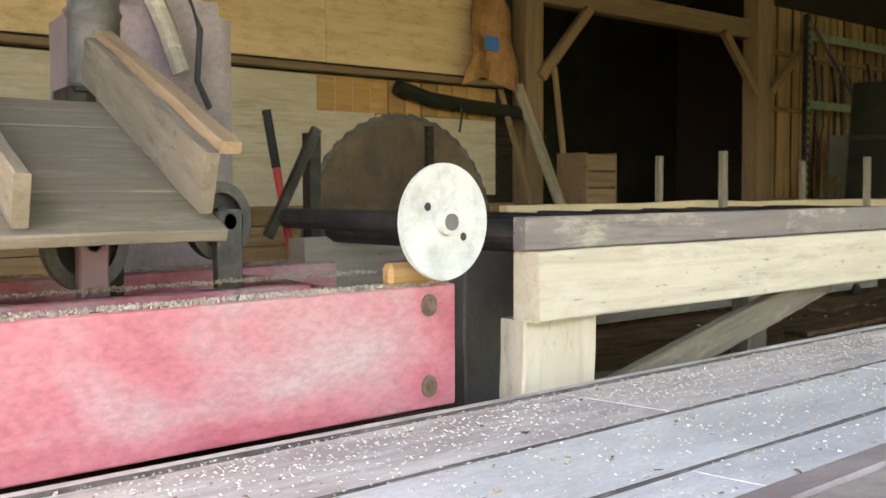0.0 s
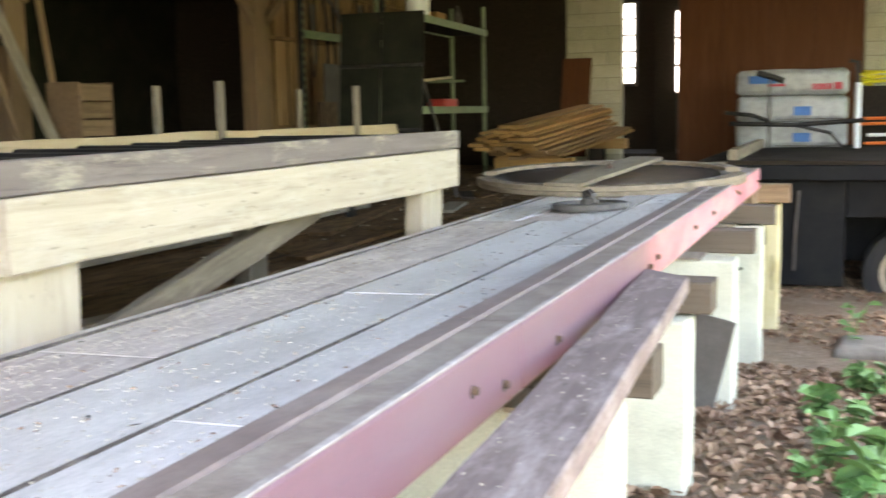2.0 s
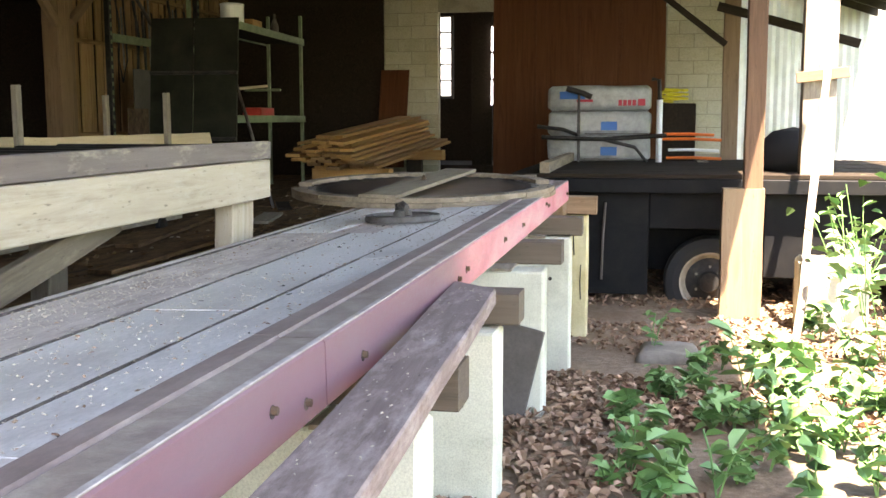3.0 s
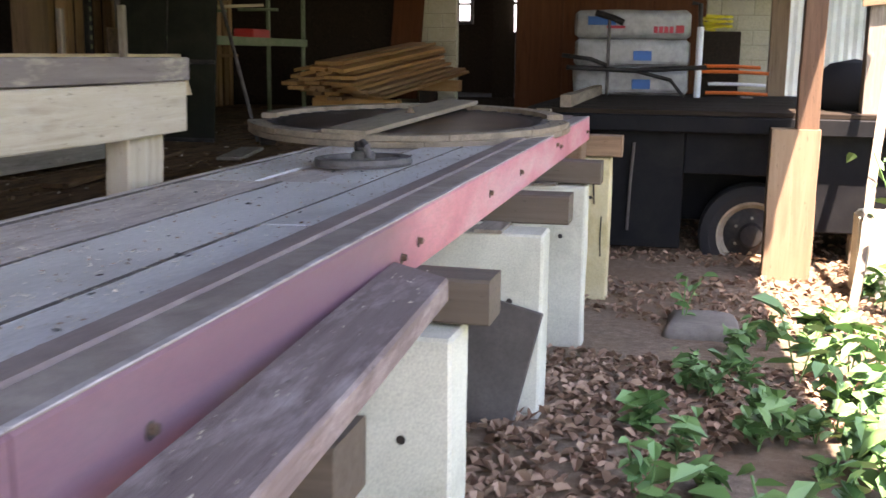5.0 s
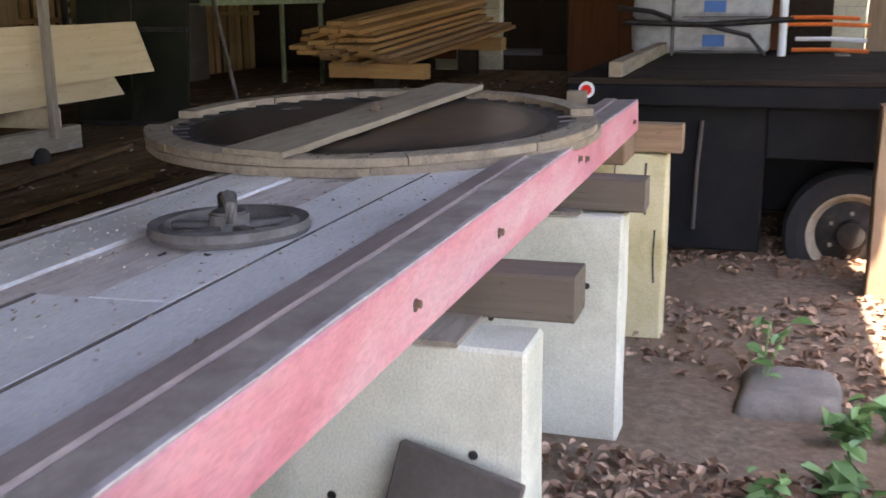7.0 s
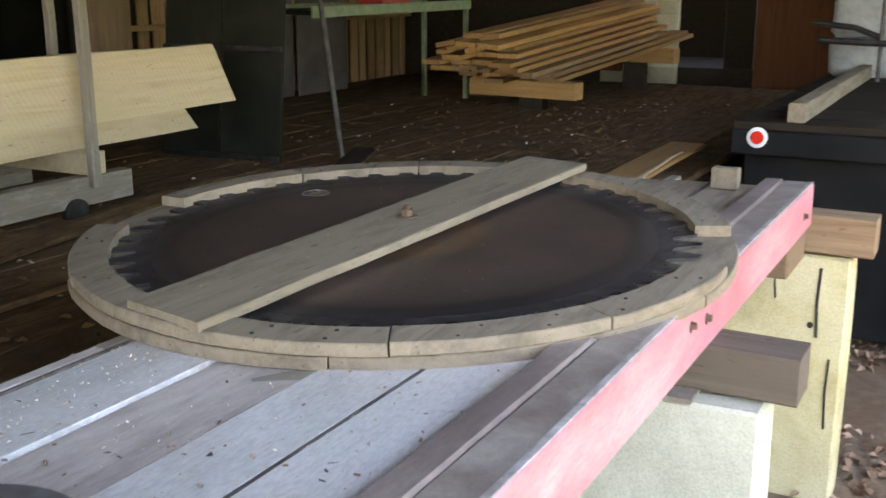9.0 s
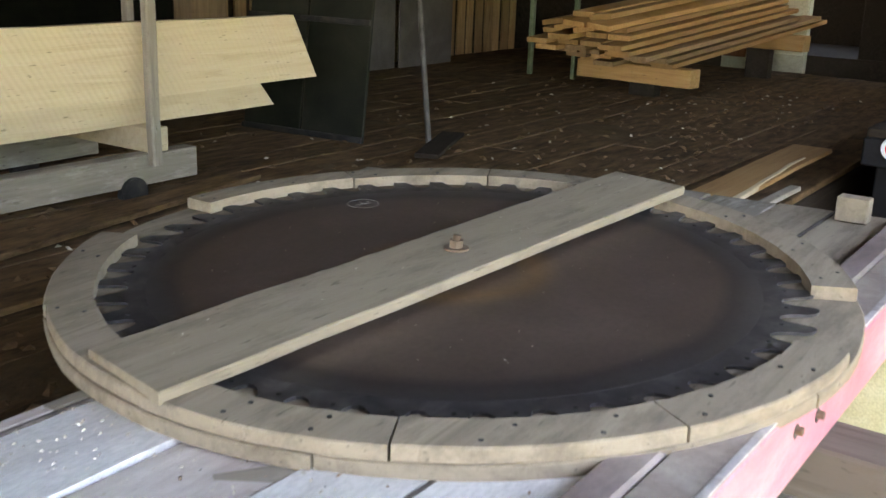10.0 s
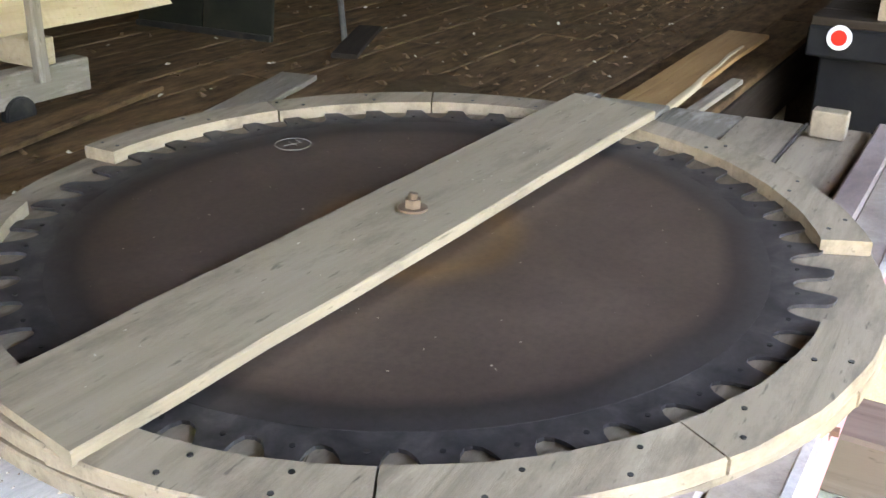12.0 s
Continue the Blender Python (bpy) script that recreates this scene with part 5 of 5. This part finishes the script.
for wall, y0, y1, z0, z1 in ((bpy.data.objects["wall_east_block"], -0.88, -0.12, 1.0, 4.4), (bpy.data.objects["wall_east_pier"], 3.14, 3.94, 0.8, 4.0)):
    rows = int((z1 - z0) / 0.2)
    for r in range(rows):
        y = y0 - (0.2 if r % 2 else 0)
        while y < y1 - 0.05:
            a, c = max(y, y0), min(y + 0.39, y1)
            if c - a > 0.05:
                if c - a > 0.38:
                    if me_block is None:
                        ob = part("block", bm_box(-0.012, 0.012, -0.195, 0.195, 0.0, 0.19, 0.004), M_BLOCK, wall, "", Matrix.Translation((END, (a + c) / 2, z0 + 0.2 * r)))
                        me_block = ob.data
                    else:
                        ob = new("block", me_block)
                        ob.matrix_world = Matrix.Translation(SITE @ Vector((END, (a + c) / 2, z0 + 0.2 * r)))
                        ob.parent = wall
                else:
                    part("block", bm_box(-0.012, 0.012, -(c - a) / 2, (c - a) / 2, 0.0, 0.19, 0.004), M_BLOCK, wall, "", Matrix.Translation((END, (a + c) / 2, z0 + 0.2 * r)))
            y += 0.4
tagged(stick("brown_board", (13.55, 3.75, FLOOR - 0.02), (13.9, 3.75, 2.3), 0.42, 0.02, M_BROWNPANEL, up=(-1, 0, 0.2)), "red-brown board leaning on the end wall", "board")
for y in (0.52, 1.1, 1.72):
    part("cover_strip", bm_box(END - 0.032, END - 0.021, y - 0.02, y + 0.02, 0, 4.2, 0.002), M_BROWNPANEL, bpy.data.objects["wall_east_panel"])
home()
m_sheet, n, l, b = nodes_of("clouded_sheeting", 0.5)
v, _ = coords(n, l, (1, 1, 1))
l.new(ramp_of(n, l, noise_of(n, l, v, 2.5, 5), [(0.3, (0.5, 0.52, 0.46)), (0.7, (0.78, 0.8, 0.76))]), b.inputs["Base Color"])
b.inputs["Transmission Weight"].default_value = 0.35
home()
bm, rows = bmesh.new(), []
for i in range(91):
    y = -0.92 - 0.024 * i
    rows.append([bm.verts.new((END + 0.03 + d + 0.012 * math.sin(i * 1.57), y, z)) for d, z in ((0, 0.1), (0, 4.3), (0.004, 4.3), (0.004, 0.1))])
for a, c in zip(rows, rows[1:]):
    for q in range(4):
        bm.faces.new((a[q], a[(q + 1) % 4], c[(q + 1) % 4], c[q]))
bm.faces.new(rows[0])
bm.faces.new(rows[-1])
tagged(part("wall_east_sheeting", bm, m_sheet), "clouded pale corrugated sheeting beside the block wall", "wall", kind="structure")
p2 = thing("roof_post", Matrix.Translation((12.4, -0.8, -0.3)), "purple-brown timber post with diagonal braces", "post")
upright("shaft", 12.4, 12.54, -0.88, -0.70, -0.5, 3.7, M_POSTWOOD, p2)
part("brace", bm_board(1.2, 0.07, 0.05, 5, 0.002, 0.004, 12), M_SHADEWOOD, p2, "", along((12.38, -0.72, 2.42), (12.38, 0.15, 3.1), (-1, 0, 0)))
part("brace", bm_board(1.6, 0.1, 0.05, 5, 0.002, 0.004, 13), M_SHADEWOOD, p2, "", along((12.38, -0.62, 2.85), (12.38, -2.0, 2.45), (-1, 0, 0)))
p3 = thing("roof_post", Matrix.Translation((9.2, -1.3, -0.3)), "weathered purple-grey post in dappled sun", "post")
upright("shaft", 9.15, 9.32, -1.45, -1.18, -0.5, 3.4, M_GREY, p3)
part("crosspiece", bm_board(0.42, 0.09, 0.03, 3, 0.002, 0.003, 14), M_POSTWOOD, p3, "", along((9.13, -1.12, 1.92), (9.13, -1.5, 1.96), (-1, 0, 0)))
tagged(stick("leaning_pole", (7.6, -1.02, -0.06), (8.9, -1.36, 2.3), 0.055, 0.05, M_GREY, seed=15, wob=0.012), "pale bark-free pole leaning on a post", "pole")
# added pale block in place of glaring sunlit foliage
tagged(part("white_slab_stone", bm_box(7.9, 8.2, -1.55, -1.05, -0.45, 0.55, 0.03), M_CONC), "upright pale slab standing in for a sunlit patch of plants", "slab")
tagged(stick("old_log", (8.4, -1.9, 0.75), (9.6, -3.4, 0.9), 0.3, 0.26, M_BARK, seed=16, wob=0.02), "weathered log lying on trestles in the sun", "log")
tagged(part("log_trestle", bm_box(8.6, 8.8, -2.35, -2.05, -0.4, 0.76, 0.01), M_BARK), "rough log trestle in the sun", "trestle")
tagged(part("log_trestle", bm_box(9.3, 9.5, -3.25, -2.95, -0.4, 0.84, 0.01), M_BARK), "rough log trestle in the sun", "trestle")

# ---- ground cover, plants and trees ----
def leaf_cloud(bm, r, spots, size, up=0.35, shape=1.7, droop=0.25):
    """Small pointed leaves, each folded along its rib, at the given places."""
    for p in spots:
        s = size * r.uniform(0.6, 1.25)
        m = Matrix.Translation(p) @ Euler((r.uniform(-up, up), r.uniform(-up, up), r.uniform(0, math.tau))).to_matrix().to_4x4()
        w = s / shape / 2
        d = droop * s
        vs = [bm.verts.new(m @ Vector(c)) for c in ((-s / 2, 0, 0), (-s * 0.22, w, d * 0.35), (s * 0.14, w * 0.85, d * 0.2), (s / 2, 0, -d * 0.6), (s * 0.14, -w * 0.85, d * 0.2), (-s * 0.22, -w, d * 0.35))]
        bm.faces.new((vs[0], vs[3], vs[2], vs[1]))
        bm.faces.new((vs[0], vs[5], vs[4], vs[3]))


r = random.Random(21)
bm = bmesh.new()
spots = []
for _ in range(26000):
    x, y = r.uniform(1.5, 11.0), r.uniform(-3.2, 1.0)
    dens = 1.0 if x < 6.4 else 0.4
    if r.random() < dens and noise.noise((x * 0.9, y * 0.9, 4)) > -0.25:
        spots.append((x, y, ground_z(x, y) + r.uniform(0.006, 0.03)))
leaf_cloud(bm, r, spots, 0.055, 0.5, 1.6, 0.5)
tagged(part("dry_leaves", bm, M_DRYLEAF), "scattered dry brown leaves on the earth", "leaves", kind="stuff")


def seedling(x, y, h, n, size, seed, label, mt=M_LEAF):
    q = random.Random(seed)
    z = ground_z(x, y) - 0.01
    pl = thing("small_plant", Matrix.Translation((x, y, z)), label, "plant", "plants by the deck")
    leaf = bmesh.new()
    stems = bmesh.new()
    for k in range(max(2, n // 5)):
        a = q.uniform(0, math.tau)
        tip = Vector((x + 0.28 * h * math.cos(a), y + 0.28 * h * math.sin(a), z + h * q.uniform(0.6, 1.0)))
        mid = Vector((x, y, z)).lerp(tip, 0.5) + Vector((0, 0, 0.12 * h))
        bm_tube([(x, y, z), mid, tip], 0.004, 5, stems)
        pts = [Vector((x, y, z)).lerp(tip, u) + Vector((q.uniform(-1, 1), q.uniform(-1, 1), q.uniform(-0.3, 0.6))) * 0.16 * h for u in [0.35 + 0.13 * i for i in range(6)]]
        leaf_cloud(leaf, q, pts, size, 0.6, 1.7, 0.3)
    part("stem", stems, M_LEAF, pl)
    part("foliage", leaf, mt, pl)


r = random.Random(33)
k = 0
while k < 75:
    x, y = r.uniform(3.2, 9.0), r.uniform(-2.6, 0.4)
    if y > 0.25 - 0.16 * (x - 3.0) + r.uniform(-0.5, 0.35) or (x > 6.8 and y > -0.95):
        continue
    tall = y < -1.3 and r.random() < 0.45
    seedling(x, y, r.uniform(0.5, 1.1) if tall else r.uniform(0.12, 0.38), r.randint(12, 30) if tall else r.randint(8, 16), r.uniform(0.09, 0.15), 100 + k, "tall green weed in leaf litter" if tall else "low green seedling in leaf litter")
    k += 1
for k in range(46):
    x = r.uniform(3.1, 6.4)
    y = r.uniform(-1.1, 0.32 - 0.13 * (x - 3.0))
    seedling(x, y, r.uniform(0.10, 0.24), r.randint(8, 16), r.uniform(0.07, 0.11), 300 + k, "low green seedling in leaf litter")


def tree(x, y, h, crown, seed, leaves):
    q = random.Random(seed)
    z = ground_z(x, y) - 0.1
    t = thing("tree", Matrix.Translation((x, y, z)), "broad-leaved tree in full sun beyond the mill", "tree", "trees outside")
    bm = bmesh.new()
    n = 10
    rings = []
    for i in range(n + 1):
        u = i / n
        c = Vector((x + 0.25 * math.sin(u * 3 + seed), y + 0.25 * math.cos(u * 2.3 + seed), z + h * 0.8 * u))
        rr = 0.17 * (1 - 0.8 * u) * (1.35 if i == 0 else 1)
        rings.append([bm.verts.new(c + Vector((rr * math.cos(a * math.tau / 10), rr * math.sin(a * math.tau / 10), 0))) for a in range(10)])
    for a, b in zip(rings, rings[1:]):
        for j in range(10):
            bm.faces.new((a[j], a[(j + 1) % 10], b[(j + 1) % 10], b[j]))
    part("trunk", bm, M_BARK, t)
    bm, lf = bmesh.new(), bmesh.new()
    for i in range(16):
        u = q.uniform(0.2, 0.8)
        base = Vector((x, y, z + h * 0.8 * u))
        a = q.uniform(0, math.tau)
        tip = base + Vector((crown * math.cos(a), crown * math.sin(a), q.uniform(0.0, 0.35) * h)) * q.uniform(0.45, 1.0)
        bm_tube([base, base.lerp(tip, 0.5) + Vector((0, 0, 0.2)), tip], 0.03, 6, bm)
        for c in range(5):
            cc = base.lerp(tip, q.uniform(0.35, 1.1)) + Vector((q.gauss(0, 0.4), q.gauss(0, 0.4), q.gauss(0, 0.35)))
            leaf_cloud(lf, q, [cc + Vector((q.gauss(0, 0.42), q.gauss(0, 0.42), q.gauss(0, 0.34))) for _ in range(leaves // 80)], 0.17, 0.8)
    part("limbs", bm, M_BARK, t)
    part("crown", lf, M_TREELEAF, t)


for k, (x, y, h, c) in enumerate(((6.5, -11.0, 6.5, 2.6), (10.5, -8.5, 6.5, 2.8), (14.5, -8.5, 7.5, 3.0), (18.5, -6.0, 7.5, 3.0), (2.0, -12.5, 6.5, 2.8), (13.0, -13.0, 8.0, 3.2), (19.0, -12.0, 8.5, 3.4), (-4.0, -12.0, 6.5, 2.8))):
    tree(x, y, h, c, k, 5200)
bm = bmesh.new()
r = random.Random(55)
for _ in range(60):
    x, y = r.uniform(4, 22), r.uniform(-7.0, -4.2)
    for c in range(3):
        cc = Vector((x + r.gauss(0, 0.3), y + r.gauss(0, 0.3), ground_z(x, y) + r.uniform(0.2, 1.5)))
        leaf_cloud(bm, r, [cc + Vector((r.gauss(0, 0.35), r.gauss(0, 0.35), r.gauss(0, 0.3))) for _ in range(45)], 0.15, 0.8)
tagged(part("undergrowth", bm, M_TREELEAF), "dense sunlit green undergrowth", "bushes", kind="stuff")

# ---- sawdust, chips and debris ----
def chips(name, count, place, size, mt, label, seed, flat=0.25):
    q = random.Random(seed)
    bm = bmesh.new()
    for _ in range(count):
        x, y, z = place(q)
        s = size * q.uniform(0.4, 1.5)
        m = Matrix.Translation((x, y, z + s * flat * 0.5)) @ Euler((q.uniform(-0.4, 0.4), q.uniform(-0.4, 0.4), q.uniform(0, math.tau))).to_matrix().to_4x4()
        vs = [bm.verts.new(m @ Vector(c)) for c in ((-s, -s * 0.45, 0), (s * 0.8, -s * 0.5, 0), (s, s * 0.3, 0), (-s * 0.7, s * 0.5, 0), (0, 0, s * flat * 2))]
        for f in ((0, 1, 4), (1, 2, 4), (2, 3, 4), (3, 0, 4)):
            bm.faces.new([vs[i] for i in f])
    return tagged(part(name, bm, mt), label, "sawdust", kind="stuff")


def on_deck(q):
    x = q.uniform(-1.5, 5.2) if q.random() < 0.5 else q.uniform(-1.0, 2.8)
    y = q.uniform(0.17, 0.93)
    if q.random() < 0.5:
        y = 0.9 - abs(q.gauss(0, 0.14))
    p = DECK @ Vector((x, max(0.17, y), 0.0035))
    return p


chips("sawdust_chips", 7500, on_deck, 0.003, M_CHIP, "pale wood chips strewn over the deck", 1)
chips("sawdust_chips", 900, lambda q: DECK @ Vector((q.uniform(-1.5, 5.5), q.uniform(0.17, 0.92), 0.003)), 0.0045, M_DRYLEAF, "brown crumbs of bark strewn over the deck", 2)
chips("sawdust_chips", 220, lambda q: (lambda x: (x, 0.258 + 0.0505 * (x + 2.15) + q.uniform(-0.06, 0.06), 1.0705))(q.uniform(-2.1, 3.05)), 0.003, M_CHIP, "pale crumbs on the walk plank", 3)
site((1.455, 2.03, 1.345), (1.292, 1.65, 1.349), 0.8, 0.85, 0.9, xy=0.16)
chips("sawdust_heap", 14000, lambda q: (q.uniform(-1.6, 1.44), q.choice((2.06, 2.06, 2.45, 2.98)) + max(-0.029, min(0.029, q.gauss(0, 0.019))), q.uniform(1.342, 1.35) + 0.012 * noise.noise((q.random() * 0.01 + 3, 0, 0))), 0.0032, M_HEAP, "thick pale sawdust lying on the red beams", 4, 0.6)
home()
chips("sawdust_chips", 110, lambda q: RING @ Vector(((lambda a, d: (d * math.cos(a), d * math.sin(a), 0.038))(q.uniform(0, math.tau), 0.6 * math.sqrt(q.random())))), 0.0016, M_CHIP, "fine pale specks on the saw plate", 5)
chips("sawdust_chips", 30, lambda q: (CA.lerp(CB, q.random()) + Vector((0, q.uniform(-0.07, 0.07), 0.0225))), 0.0018, M_CHIP, "fine pale specks on the cross plank", 6)


def on_floor(q):
    return (q.uniform(4.5, 12.5), 2.0 + abs(q.gauss(0, 1.0)), FLOOR + 0.004)


chips("floor_debris", 900, on_floor, 0.02, M_FLOORWOOD, "brown bark scraps and splinters on the mill floor", 7)
chips("floor_debris", 130, on_floor, 0.012, M_CHIP, "pale splinters on the mill floor", 8)

# ---- mill floor planks ----
r = random.Random(77)
for k in range(19):
    y = 1.585 + 0.232 * k
    x = 7.33 if y < 1.65 else 1.0 + r.uniform(0, 1.5)
    while x < 13.8:
        ln = min(r.uniform(2.0, 3.6), 13.95 - x)
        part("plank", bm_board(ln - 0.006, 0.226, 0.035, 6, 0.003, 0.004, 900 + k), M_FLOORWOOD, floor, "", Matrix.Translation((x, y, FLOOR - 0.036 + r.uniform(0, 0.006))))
        x += ln
tagged(part("floor_joist", bm_box(7.48, 13.9, 1.46, 1.595, 0.5, 0.762, 0.006), M_SHADEWOOD), "heavy dark joist along the floor edge", "joist", kind="structure")
for x in (7.6, 10.6, 13.6):
    tagged(part("floor_post", bm_box(x, x + 0.16, 1.45, 1.59, -0.6, 0.499, 0.006), M_SHADEWOOD), "short dark post under the floor edge", "post", kind="structure")
split = thing("split_board", Matrix.Translation((8.5, 1.8, FLOOR)), "freshly split orange board lying on the floor edge", "board")
part("board", bm_board(2.25, 0.2, 0.022, 8, 0.004, 0.003, 61), M_ORANGE, split, "", along((7.45, 1.68, 0.83), (9.7, 1.66, 0.86)))
part("splinter", bm_board(1.7, 0.035, 0.024, 8, 0.006, 0.003, 62, taper=0.6), M_PALE, split, "pale split edge", along((7.65, 1.56, 0.835), (9.35, 1.60, 0.86)))
for k, (x0, y0, x1, y1, w, mt) in enumerate(((7.0, 1.55, 8.9, 1.5, 0.05, M_GREY), (6.9, 2.3, 7.8, 2.1, 0.09, M_GREY), (5.6, 3.1, 7.4, 3.4, 0.14, M_FLOORWOOD), (7.2, 2.9, 7.9, 3.05, 0.16, M_GREY), (4.6, 2.7, 6.6, 2.75, 0.13, M_FLOORWOOD), (8.3, 3.1, 8.9, 3.35, 0.12, M_SHADEWOOD), (2.0, 2.2, 3.4, 2.5, 0.1, M_FLOORWOOD), (2.3, 2.7, 3.8, 2.4, 0.12, M_GREY))):
    z = FLOOR + 0.006 + 0.004 * (k % 3)
    tagged(part("loose_board", bm_board(math.hypot(x1 - x0, y1 - y0), w, 0.022, 5, 0.003, 0.003, 960 + k), mt, at=along((x0, y0, z), (x1, y1, z + 0.004))), "loose brown board lying on the mill floor", "board", "loose boards on the floor")
bm = bm_box(6.3, 6.8, -0.3, 0.08, -0.3, ground_z(6.3, -0.2) + 0.035, 0.03)
bmesh.ops.subdivide_edges(bm, edges=[e for e in bm.edges if e.calc_length() > 0.1], cuts=4, use_grid_fill=True)
for v in bm.verts:
    v.co += 0.03 * Vector(noise.noise_vector(v.co * 4))
tagged(part("flat_stone", bm, blotched("grey_stone", (0.10, 0.09, 0.075), (0.16, 0.145, 0.12), (0.22, 0.2, 0.17), 6, 0.9, bump=0.6), smooth=True), "flat grey stone half sunk in leaf litter", "stone")
chips("deck_marks", 120, lambda q: DECK @ Vector((q.uniform(-1, 5.5), q.uniform(0.18, 0.9), 0.0025)), 0.009, M_IRON, "dark nail holes and stains in the deck", 9, 0.02)
# sawdust drifts over the floor planks
bm = bmesh.new()
NX, NY = 130, 60
vs = [[bm.verts.new((4.6 + 9.2 * i / NX, 1.97 + 3.4 * j / NY, FLOOR - 0.012 + 0.03 * noise.fractal((i * 0.09, j * 0.09, 2), 0.9, 2.1, 4))) for j in range(NY + 1)] for i in range(NX + 1)]
for i in range(NX):
    for j in range(NY):
        q = (vs[i][j], vs[i + 1][j], vs[i + 1][j + 1], vs[i][j + 1])
        if max(v.co.z for v in q) > FLOOR - 0.004:
            bm.faces.new(q)
bmesh.ops.delete(bm, geom=[v for v in bm.verts if not v.link_faces], context="VERTS")
tagged(part("floor_sawdust", bm, M_DUST, smooth=True), "drifts of brown sawdust on the mill floor", "sawdust", kind="stuff")
